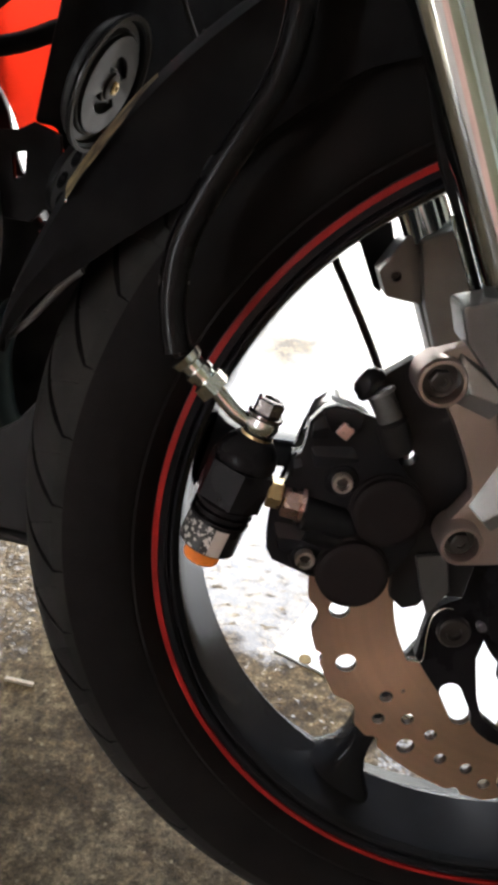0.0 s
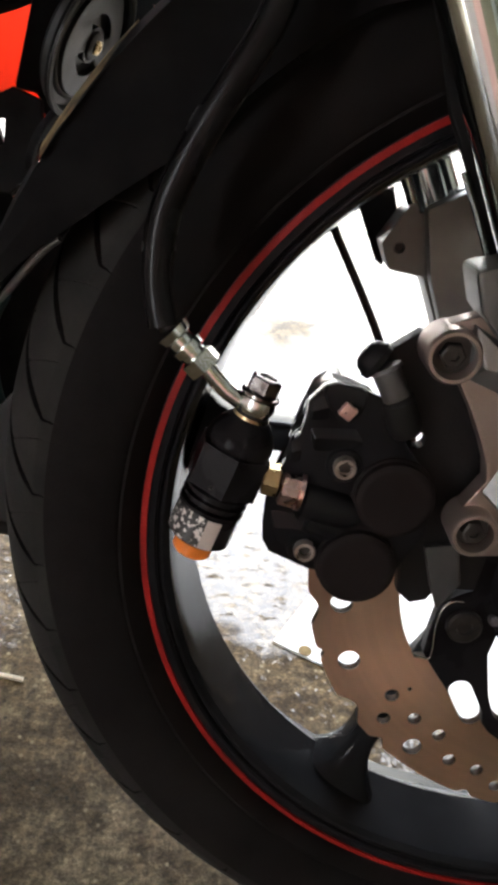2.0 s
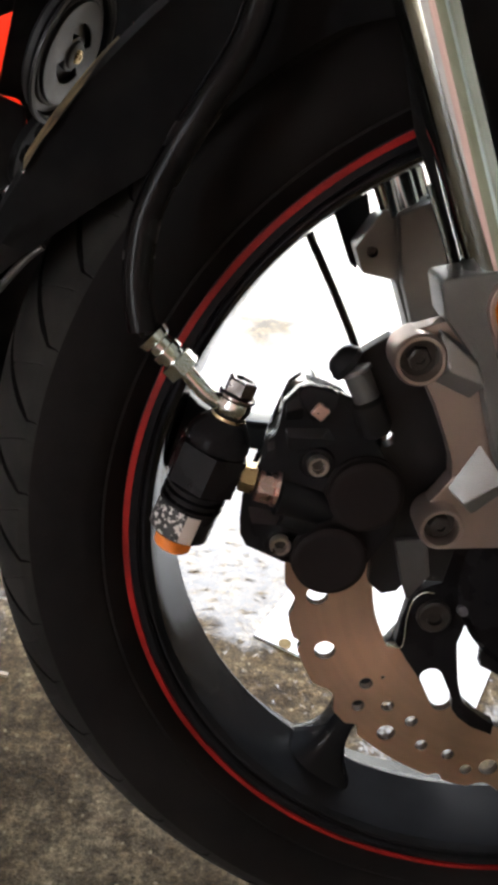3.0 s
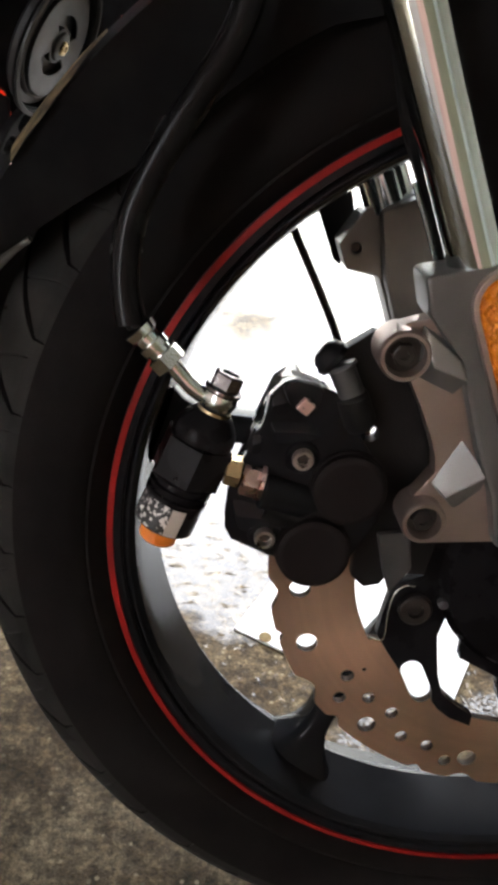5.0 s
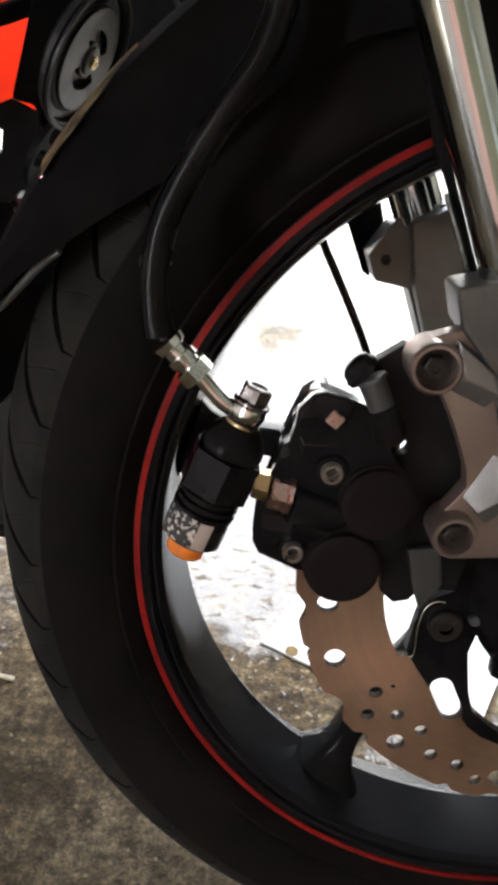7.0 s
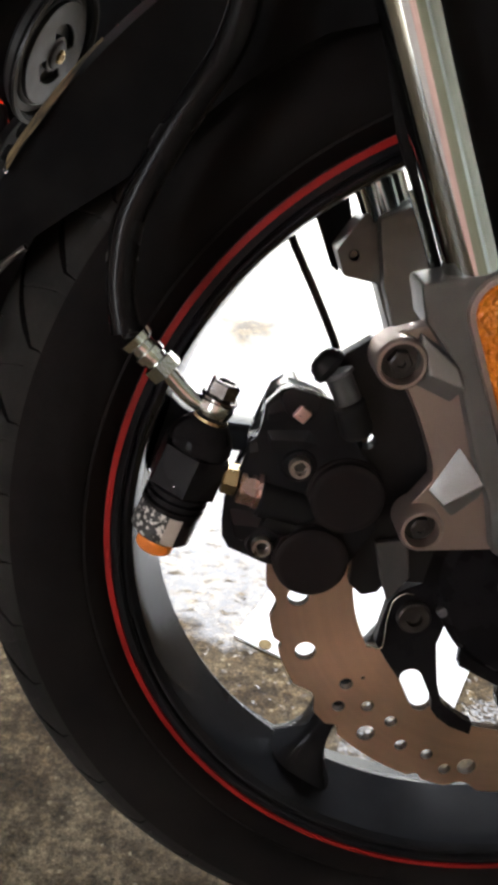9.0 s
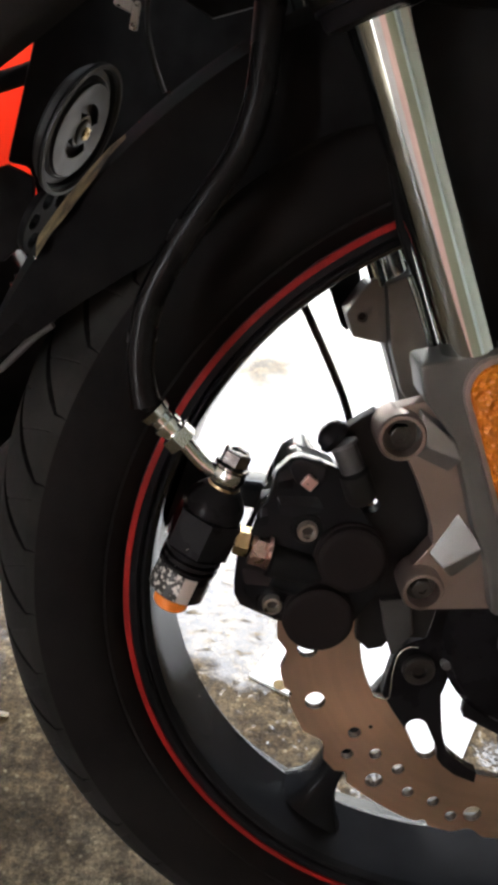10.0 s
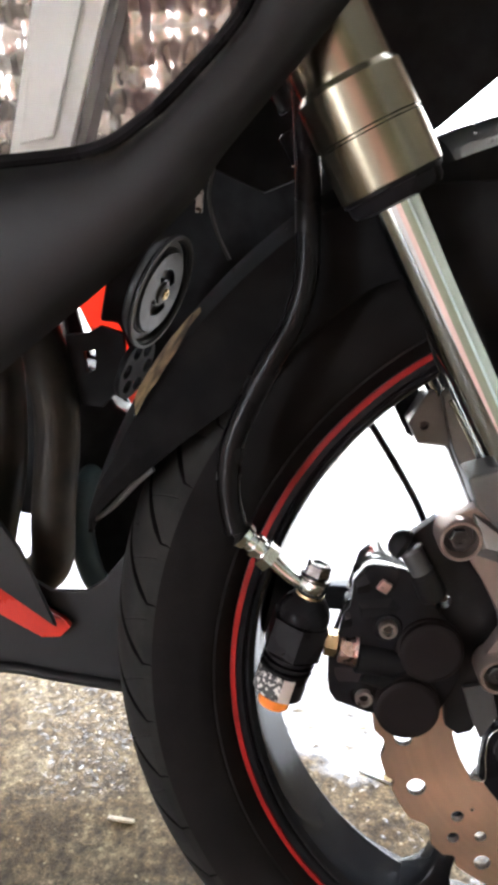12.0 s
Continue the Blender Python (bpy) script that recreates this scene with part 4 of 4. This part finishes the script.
part("housing_web", hull([(-0.1320, -0.0950, 0.3560), (-0.1100, -0.0950, 0.3360), (-0.1310, -0.0985, 0.3450), (-0.1180, -0.0985, 0.3330), (-0.1400, -0.0950, 0.3350), (-0.1250, -0.0950, 0.3200)]), PISTON_CAP, caliper)


def caliper_drops():
    rng = random.Random(21)
    many = []
    for i in range(40):
        x, z = rng.uniform(-0.163, -0.118), rng.uniform(0.316, 0.394)
        if x < -0.150 and z > 0.37 or math.hypot(x + 0.1162, z - 0.3508) < 0.018 or math.hypot(x + 0.1278, z - 0.3192) < 0.018:
            continue
        d = bmesh.new()
        bmesh.ops.create_uvsphere(d, u_segments=8, v_segments=6, radius=rng.uniform(0.0003, 0.0007), matrix=Matrix.Translation((x, -0.0956, z)))
        many.append(d)
    return joined(*many)


tagged(part("water_drops", caliper_drops(), DROP, caliper, "scattered small water drops"), kind="stuff")
# anti-lock pressure valve with its unions
DV = Vector((-0.32, -0.02, -0.947)).normalized()
top = Vector((-0.1755, -0.090, 0.3785))
valve = part("pressure_valve", joined(
    turned([(-0.001, 0.0070), (0.0010, 0.0074), (0.002, 0.0088), (0.0055, 0.0116), (0.0085, 0.0133), (0.0120, 0.0139), (0.0145, 0.0132)], top, DV, 40),
    turned([(0.0135, 0.0128), (0.0146, 0.0160), (0.0325, 0.0160), (0.0338, 0.0128)], top, DV, 6),
    turned([(0.033, 0.0126), (0.0340, 0.0138), (0.0352, 0.0138), (0.0357, 0.0121), (0.0370, 0.0121), (0.0375, 0.0138), (0.0388, 0.0138), (0.0393, 0.0121), (0.0406, 0.0121), (0.0411, 0.0138), (0.0424, 0.0138), (0.0429, 0.0134), (0.0565, 0.0134), (0.0575, 0.0122)], top, DV, 44)),
    BLACK_PAINT, bike, "black cylindrical brake pressure valve with ribbed sleeve")
part("end_cap", turned([(0, 0.0084), (0.0075, 0.0084), (0.0085, 0.0075)], top + DV * 0.057, DV, 36), ORANGE_CAP, valve, "orange plastic end cap")
AROUND = Matrix.Translation(top) @ DV.to_track_quat("Y", "Z").to_matrix().to_4x4()
part("sticker", lathe([(0.0136, 0.0432), (0.0136, 0.0562)], 24, a0=92, a1=176, at=(0, 0, 0)), STICKER, valve, "scuffed black and white sticker").matrix_local = AROUND
part("sticker_band", lathe([(0.0136, 0.0435), (0.0136, 0.0564)], 12, a0=176, a1=202, at=(0, 0, 0)), STICKER_PLAIN, valve, "plain pale end of the sticker").matrix_local = AROUND
part("union_nut", turned([(0, 0.0060), (0.0005, 0.0068), (0.0062, 0.0068), (0.0068, 0.0060)], (-0.1690, -0.0935, 0.3535), (1, -0.04, -0.16), 6), BRASS, valve, "yellow passivated hexagon")
part("union_collar", joined(turned([(0, 0.0064), (0.0005, 0.0072), (0.0070, 0.0072), (0.0076, 0.0064)], (-0.1618, -0.0955, 0.3508), (1, -0.02, -0.2), 6), turned([(0.0074, 0.0078), (0.0092, 0.0078)], (-0.1618, -0.0955, 0.3508), (1, -0.02, -0.2), 28)), PINK_LIT_STEEL, valve, "bright plated hexagon with the wall's pink reflection painted in")
part("banjo_fitting", joined(turned([(0, 0.0060), (0.0008, 0.0068), (0.004, 0.0078), (0.0070, 0.0072), (0.0080, 0.0060)], top - DV * 0.0006, -DV, 40),
                             tube([(-0.1785, -0.090, 0.3830), (-0.1845, -0.090, 0.3868), (-0.1895, -0.0895, 0.3912), (-0.1950, -0.089, 0.3970)], 0.0036)), ZINC, valve, "bright plated banjo")
part("seal_washer", turned([(0, 0.0058), (0.0002, 0.0074), (0.0014, 0.0074), (0.0016, 0.0058)], top - DV * 0.0004, DV, 32), BRASS, valve, "copper-coloured sealing washer")
part("banjo_bolt", joined(turned([(0, 0.0070), (0.0003, 0.0080), (0.0014, 0.0080), (0.0022, 0.0068)], top - DV * 0.0083, -DV, 36), turned([(0, 0.0066), (0.0060, 0.0066), (0.0068, 0.0058), (0.0068, 0.0042), (0.0058, 0.0040)], top - DV * 0.0100, -DV, 6)), BLACKENED, valve, "dark steel hexagon bolt")


def valve_drops():
    rng = random.Random(9)
    side = DV.orthogonal().normalized()
    up = DV.cross(side)
    many = []
    for i in range(34):
        d, turn = rng.uniform(0.003, 0.056), rng.uniform(0, 2 * math.pi)
        r = 0.0150 if 0.0155 < d < 0.034 else 0.0133 if d > 0.034 else 0.0085 + 0.0045 * min(1, d / 0.012)
        b = bmesh.new()
        bmesh.ops.create_uvsphere(b, u_segments=8, v_segments=6, radius=rng.uniform(0.0004, 0.0009), matrix=Matrix.Translation(top + DV * d + (side * math.cos(turn) + up * math.sin(turn)) * r))
        many.append(b)
    return joined(*many)


tagged(part("water_drops", valve_drops(), DROP, valve, "scattered small water drops"), kind="stuff")
HW = Vector((-0.75, 0.02, 0.71)).normalized()
FIT = Vector((-0.1940, -0.089, 0.3958))
part("hose_fitting", joined(turned([(0, 0.0050), (0.0006, 0.0074), (0.0066, 0.0074), (0.0074, 0.0057)], FIT, HW, 6),
                            turned([(0.007, 0.0052), (0.0092, 0.0052), (0.0096, 0.0065), (0.0128, 0.0067), (0.0132, 0.0051), (0.0162, 0.0051), (0.0172, 0.0068), (0.0205, 0.0077), (0.0210, 0.0068)], FIT, HW, 28)), ZINC, valve, "bright plated crimped fitting")
HOSE_LINE = [(-0.2090, -0.0885, 0.4105), (-0.2135, -0.0875, 0.4195), (-0.2150, -0.086, 0.435), (-0.2125, -0.085, 0.455), (-0.203, -0.085, 0.477), (-0.191, -0.085, 0.498), (-0.180, -0.084, 0.517), (-0.1745, -0.083, 0.536), (-0.173, -0.08, 0.56), (-0.173, -0.075, 0.60), (-0.175, -0.07, 0.66)]
hose = part("brake_hose", tube(HOSE_LINE, 0.0046, 20), HOSE_RUBBER, bike, "black rubber brake hose in a loose sleeve")
part("hose_sleeve", tube([(-0.2118, -0.0885, 0.4115), (-0.2142, -0.0872, 0.4225)] + HOSE_LINE[2:], lambda u: 0.0061 + 0.0006 * max(0, 1 - u / 0.12), 28), HOSE_SLEEVE, hose, "loose dark plastic sleeve")

# far fork leg
far_foot = part("far_fork_foot", prism([(-0.099, 0.408), (-0.1055, 0.423), (-0.095, 0.4405), (-0.0915, 0.445), (-0.055, 0.4605), (-0.02, 0.40), (0.01, 0.29), (-0.03, 0.28), (-0.067, 0.378), (-0.0785, 0.405)], 0.090, 0.116, 0.0015, holes=[(-0.0945, 0.421, 0.0028)]), CAST_GREY, bike, "grey cast alloy fork foot with a drilled ear")
part("ear_bolt", turned([(0, 0.0027), (0.010, 0.0027)], (-0.0945, 0.105, 0.421), (0, -1, 0), 18), DARK_STEEL, far_foot)
part("far_foot_boss", prism([(-0.0845, 0.4450), (-0.055, 0.4600), (-0.02, 0.40), (-0.050, 0.36), (-0.0655, 0.3775), (-0.0765, 0.406)], 0.078, 0.0905, 0.002, 2), CAST_GREY, far_foot)
part("far_fork_tube", turned([(0, 0.0155), (0.3, 0.0155)], (-0.0755, 0.1, 0.446), UP_FORK, 40), CHROME, bike, "polished chrome fork tube")
part("speed_sensor_cable", tube([(-0.150, 0.08, 0.470), (-0.135, 0.08, 0.432), (-0.127, 0.08, 0.417), (-0.114, 0.08, 0.394), (-0.100, 0.08, 0.367), (-0.09, 0.08, 0.34)], 0.0026, 12), HOSE_RUBBER, bike)
part("far_guard_stay", prism([(-0.127, 0.465), (-0.104, 0.475), (-0.094, 0.440), (-0.0985, 0.405), (-0.103, 0.408), (-0.118, 0.441)], 0.119, 0.123, 0.001), FENDER_PLASTIC, bike)

# horn and cap in front of the radiator
HN = Vector((0.885, -0.245, -0.40)).normalized()
HC = Vector((-0.2820, 0.13, 0.5165))
TURN_HORN = Matrix.Translation(HC) @ (-HN).to_track_quat("Y", "Z").to_matrix().to_4x4()
horn = part("horn", turned([(0.004, 0.016), (0.0125, 0.027), (0.0165, 0.0395), (0.0185, 0.0434), (0.020, 0.0438), (0.0215, 0.0415), (0.0195, 0.039), (0.0105, 0.037), (0.0105, 0.001)], HC - HN * 0.018, HN, 64), DARK_ENGINE, bike, "round dark grey disc horn")
part("horn_ring", turned([(-0.004, 0.0385), (0.0004, 0.0436), (0.0018, 0.0436), (0.0022, 0.0412), (0.001, 0.0402), (-0.007, 0.0395)], HC + HN * 0.0022, HN, 64), HORN_GREY, horn, "dull grey rolled rim")
SLOTS = [arc(0, 0, 0.0180, a, a + 112, 14) + arc(0, 0, 0.0105, a + 112, a, 14) for a in (20, 205)]
part("horn_plate", prism(arc(0, 0, 0.0310, 0, 350, 35), -0.003, 0.001, 0.0008, holes=SLOTS), PLATE_GREY, horn, "dull grey slotted plate").matrix_local = TURN_HORN
part("horn_step", turned([(0, 0.034), (0.0065, 0.0335), (0.0072, 0.0325), (0.006, 0.0305), (-0.001, 0.030)], HC - HN * 0.006, HN, 64), HORN_GREY, horn)
part("horn_hub", turned([(0, 0.009), (0.002, 0.008), (0.003, 0.006)], HC + HN * 0.0025, HN, 32), HORN_GREY, horn)
part("horn_bolt", turned([(0, 0.0045), (0.002, 0.0045), (0.0025, 0.0035), (0.0025, 0.0020), (0.0015, 0.0018)], HC + HN * 0.0045, HN, 6), BRASS, horn, "brass bolt")
cap = part("vented_cap", prism(arc(0, 0, 0.026, 0, 350, 35), -0.006, -0.001, 0.0010, holes=[(0.0165 * math.cos(radians(a)), 0.0165 * math.sin(radians(a)), 0.0058) for a in range(0, 360, 60)]), DARK_ENGINE, bike, "dark round cap with a ring of holes")
cap.matrix_local = Matrix.Translation((-0.310, 0.146, 0.460)) @ (-HN).to_track_quat("Y", "Z").to_matrix().to_4x4()
part("cap_back", turned([(0, 0.018), (0.014, 0.0225)], Vector((-0.310, 0.146, 0.460)) - HN * 0.022, HN, 32), DARK_ENGINE, cap).matrix_local = cap.matrix_local.inverted()
BRACKET = [(-0.362, 0.484), (-0.344, 0.485), (-0.3338, 0.4902), (-0.316, 0.4833), (-0.316, 0.4362), (-0.3283, 0.4344), (-0.337, 0.426), (-0.362, 0.428)]
part("horn_bracket", prism(BRACKET, 0.155, 0.162, 0.001, holes=[[(-0.3484, 0.4700), (-0.3393, 0.4715), (-0.3405, 0.4560), (-0.3475, 0.4535)]]), DARK_ENGINE, bike)
part("radiator_shroud", prism([(-0.315, 0.66), (-0.327, 0.567), (-0.3455, 0.489), (-0.330, 0.487), (-0.318, 0.45), (-0.30, 0.43), (-0.24, 0.50), (-0.20, 0.53), (-0.10, 0.56), (-0.10, 0.85), (-0.30, 0.85)], 0.20, 0.21, 0.003), DARK_ENGINE, bike)
part("exhaust_pipe", tube([(-0.42, 0.175, 0.53), (-0.387, 0.16, 0.49), (-0.376, 0.152, 0.45), (-0.374, 0.15, 0.41), (-0.384, 0.15, 0.34), (-0.392, 0.155, 0.295), (-0.42, 0.17, 0.27)], 0.018, 28), EXHAUST, bike, "dark stained exhaust pipe")
part("exhaust_pipe", tube([(-0.41, 0.20, 0.53), (-0.425, 0.19, 0.48), (-0.43, 0.18, 0.38), (-0.45, 0.18, 0.30)], 0.018, 28), EXHAUST, bike, "dark stained exhaust pipe")
# past x -0.75 the cover is unseen, run on to shade the floor
part("engine_cover", prism([(-1.2, 0.60), (-0.415, 0.60), (-0.402, 0.445), (-0.376, 0.440), (-0.356, 0.400), (-0.338, 0.388), (-0.30, 0.42), (-0.22, 0.42), (-0.22, 0.18), (-0.398, 0.18), (-0.402, 0.222), (-0.409, 0.248), (-0.41, 0.275), (-0.45, 0.292), (-0.48, 0.298), (-1.2, 0.30)], 0.278, 0.36, 0.006), DARK_ENGINE, bike)
# unseen block added to keep gate light off the floor
part("floor_shade_block", prism([(-1.2, 0.30), (-0.66, 0.30), (-0.64, 0.12), (-0.70, 0.09), (-1.2, 0.09)], 0.0, 0.27, 0.01), DARK_ENGINE, bike)
part("coolant_hose", tube([(-0.380, 0.31, 0.345), (-0.389, 0.262, 0.322), (-0.392, 0.25, 0.29), (-0.384, 0.25, 0.24), (-0.36, 0.25, 0.21)], 0.012, 20), TEAL_RUBBER, bike, "dark teal coolant hose")
part("wire", tube([(-0.228, 0.05, 0.62), (-0.229, 0.05, 0.597), (-0.233, 0.05, 0.578), (-0.229, 0.05, 0.557), (-0.222, 0.05, 0.540)], 0.0012, 8), HORN_GREY, bike)
part("bracket_clip", joined(block((0.010, 0.006, 0.006), pose(-0.246, 0.06, 0.5815, 0, 20, 0), 0.001), block((0.004, 0.006, 0.014), pose(-0.240, 0.06, 0.576, 0, 8, 0), 0.001)), STEEL, bike, "bright steel clip")
part("inner_fairing", prism([(-0.14, 0.60), (-0.095, 0.611), (-0.065, 0.634), (0.02, 0.70), (0.02, 0.85), (-0.24, 0.85), (-0.24, 0.60), (-0.20, 0.58)], 0.075, 0.080, 0.001), DARK_ENGINE, bike)
for hx, hz, hl in ((-0.181, 0.612, 0.014), (-0.1755, 0.588, 0.016)):
    part("hose_clamp", turned([(0, 0.004), (0.001, 0.0052), (hl - 0.001, 0.0052), (hl, 0.004)], (hx, -0.05, hz), UP_FORK, 20), WHEEL_PAINT, bike)

# belly pan and side panels
# past x -0.6 the pan is unseen, lengthened to shade the floor
part("belly_pan", prism([(-0.323, 0.196), (-0.44, 0.216), (-1.2, 0.22), (-1.2, 0.36), (-0.44, 0.33), (-0.40, 0.295), (-0.383, 0.284), (-0.355, 0.283), (-0.340, 0.292), (-0.322, 0.312), (-0.30, 0.37), (-0.285, 0.37), (-0.30, 0.25)], 0.122, 0.128, 0.002), BLACK_PLASTIC, bike, "black plastic belly pan")
part("belly_lip", tube([(-1.2, 0.121, 0.222), (-0.60, 0.121, 0.2215), (-0.44, 0.121, 0.2175), (-0.38, 0.121, 0.2075), (-0.323, 0.121, 0.1975)], 0.0048, 14), BLACK_PLASTIC, bpy.data.objects["belly_pan"], "rolled lower lip")
part("red_panel", prism([(-0.3665, 0.257), (-0.372, 0.264), (-0.424, 0.297), (-0.50, 0.35), (-0.50, 0.30), (-0.427, 0.270), (-0.391, 0.2475), (-0.376, 0.248)], 0.112, 0.119, 0.0015), RED_PAINT, bike, "glossy red belly panel")
part("lower_side_panel", prism([(-0.376, 0.260), (-0.3985, 0.326), (-0.416, 0.355), (-0.43, 0.40), (-0.52, 0.40), (-0.52, 0.36), (-0.424, 0.299)], 0.104, 0.110, 0.0015), BLACK_PLASTIC, bike)
part("far_side_panel", prism([(-0.30, 0.74), (-0.43, 0.74), (-0.42, 0.56), (-0.3995, 0.5145), (-0.391, 0.4985), (-0.3835, 0.479), (-0.3495, 0.407), (-0.341, 0.388), (-0.30, 0.36), (-0.26, 0.36), (-0.26, 0.74)], 0.30, 0.303, 0), RED_FAR, bike, "red far side panel with daylight behind it")
part("far_frame", prism([(-0.47, 0.50), (-0.402, 0.508), (-0.3955, 0.4925), (-0.3925, 0.476), (-0.3885, 0.456), (-0.3850, 0.446), (-0.3720, 0.440), (-0.3550, 0.407), (-0.348, 0.387), (-0.36, 0.36), (-0.47, 0.36)], 0.312, 0.32, 0.002), DARK_ENGINE, bike)
part("frame_bar", tube([(-0.44, 0.24, 0.53), (-0.369, 0.22, 0.538), (-0.325, 0.21, 0.552)], 0.007, 14), DARK_ENGINE, bike)

# unseen panels added to block light from the left and from above
part("side_light_blocker", prism([(-0.52, 0.45), (-0.50, 0.45), (-0.50, 0.76), (-0.52, 0.76)], -0.138, 0.277, 0.004), BLACK_PLASTIC, bike)
part("top_light_blocker", prism([(-0.499, 0.72), (-0.499, 0.74), (-0.13, 0.832), (-0.13, 0.812)], -0.135, 0.199, 0.004), BLACK_PLASTIC, bike)

# fairing with its lamp
LOWER_EDGE = [(-0.150, 0, 0.645), (-0.161, 0, 0.633), (-0.173, 0, 0.620), (-0.205, 0, 0.587), (-0.219, 0, 0.569), (-0.255, 0, 0.539), (-0.304, 0, 0.503), (-0.36, 0, 0.46), (-0.42, 0, 0.43)]
LAMP_EDGE = [(-0.150, 0, 0.70), (-0.185, 0, 0.66), (-0.196, 0, 0.634), (-0.219, 0, 0.611), (-0.237, 0, 0.597), (-0.256, 0, 0.588), (-0.295, 0, 0.585), (-0.36, 0, 0.585), (-0.42, 0, 0.585)]


def fairing_mesh():
    """A bulging skin between the lamp's edge and the lower edge, rolled in along both."""
    a, b = smooth_line(LAMP_EDGE, 8), smooth_line(LOWER_EDGE, 8)
    bm = bmesh.new()
    rows = []
    for p, q in zip(a, b):
        row = []
        for k in range(17):
            u = k / 16
            swell = 0.0075 * math.sin(math.pi * u) ** 0.7 - 0.004 * max(0, 1 - u * 9) - 0.003 * max(0, 1 - (1 - u) * 9)
            at = p.lerp(q, u)
            row.append(bm.verts.new((at.x, -0.1405 - swell, at.z)))
        rows.append(row)
    for p, q in zip(rows, rows[1:]):
        for k in range(16):
            bm.faces.new((p[k], p[k + 1], q[k + 1], q[k]))
    bmesh.ops.recalc_face_normals(bm, faces=bm.faces)
    bmesh.ops.solidify(bm, geom=list(bm.faces), thickness=0.003)
    return bm


part("fairing", fairing_mesh(), FAIRING_PLASTIC, bike, "matt black plastic front fairing")


def pillow_mesh():
    """The lamp's bowl, pressed into rows of small pillows."""
    bm = bmesh.new()
    nx, nz, step = 78, 66, 0.0022
    grid = []
    for j in range(nz):
        row = []
        for i in range(nx):
            x, z = -0.372 + i * step, 0.575 + j * step
            u, w = (i % 5) / 5 * 2 * math.pi, (j % 8) / 8 * 2 * math.pi
            bowl = -0.10 - 0.22 * (z - 0.60) - 0.08 * (x + 0.25)
            cell = noise.noise(((i // 5) * 3.7, (j // 8) * 5.3, 0.5))
            row.append(bm.verts.new((x, bowl + (0.0011 + 0.0008 * cell) * math.cos(u + 1.5 * cell) + (0.0014 + 0.0006 * cell) * math.cos(w + 0.25 * u) + 0.0012 * cell, z)))
        grid.append(row)
    for a, b in zip(grid, grid[1:]):
        for i in range(nx - 1):
            if a[i].co.x < -0.238 + 1.05 * (a[i].co.z - 0.594):
                bm.faces.new((a[i], a[i + 1], b[i + 1], b[i]))
    return bm


headlamp = part("headlamp", prism([(-0.42, 0.586), (-0.293, 0.5865), (-0.256, 0.5895), (-0.237, 0.5985), (-0.219, 0.6125), (-0.196, 0.6355), (-0.186, 0.66), (-0.18, 0.75), (-0.42, 0.75)], -0.141, -0.1385, 0), CLEAR_LENS, bike, "clear headlamp lens")
headlamp.visible_shadow = False
part("lamp_reflector", pillow_mesh(), FACET_SILVER, headlamp, "pillowed silver reflector")
part("light_bar", joined(prism([(-0.295, 0.5875), (-0.2684, 0.5922), (-0.2445, 0.66), (-0.275, 0.66)], -0.128, -0.120, 0.001),
                         prism([(-0.2888, 0.5942), (-0.2746, 0.5964), (-0.253, 0.66), (-0.2722, 0.66)], -0.131, -0.1275, 0.0012)), LAMP_WHITE, headlamp, "milky white light bar")
# shaded side of the white bar, painted as a grey strip
part("bar_side_shade", prism([(-0.2682, 0.5925), (-0.2632, 0.5930), (-0.2398, 0.66), (-0.2443, 0.66)], -0.125, -0.110, 0.001), HORN_GREY, headlamp, "light bar's side with its shade painted dull grey")
part("lamp_gasket", tube([(-0.34, -0.143, 0.5855), (-0.293, -0.143, 0.587), (-0.256, -0.143, 0.590), (-0.237, -0.143, 0.599), (-0.219, -0.143, 0.613), (-0.196, -0.143, 0.636), (-0.185, -0.143, 0.662), (-0.18, -0.143, 0.70)], 0.0028, 10), BLACK_PAINT, headlamp)

# ---------- things on the floor ----------
E1, E2 = Vector((-0.875, 0.483, 0)), Vector((0.483, 0.875, 0))
bm = bmesh.new()
corner = Vector((0.045, 0.135, 0))
vs = [bm.verts.new(corner + E1 * a + E2 * b) for a, b in ((0, 0), (0.203, 0), (0.203, 0.32), (0, 0.32))]
f = bm.faces.new(vs)
ret = bmesh.ops.extrude_face_region(bm, geom=[f])
bmesh.ops.translate(bm, vec=(0, 0, 0.0025), verts=[v for v in ret["geom"] if isinstance(v, bmesh.types.BMVert)])
board = tagged(link("white_board", bm, WHITE_BOARD, "flat white board lying on the wet concrete"), category="board")
part("board_hole", turned([(0, 0.006), (0.0008, 0.006)], (-0.104, 0.2235, 0.0025), (0, 0, 1), 24), MUD, board, "dirt-filled round hole")
tagged(link("wood_splinter", block((0.026, 0.004, 0.003), pose(-0.356, 0.172, 0.0015, 0, 0, -10), 0.0008), PALE_WOOD, "small pale wood splinter on the concrete"), category="splinter")
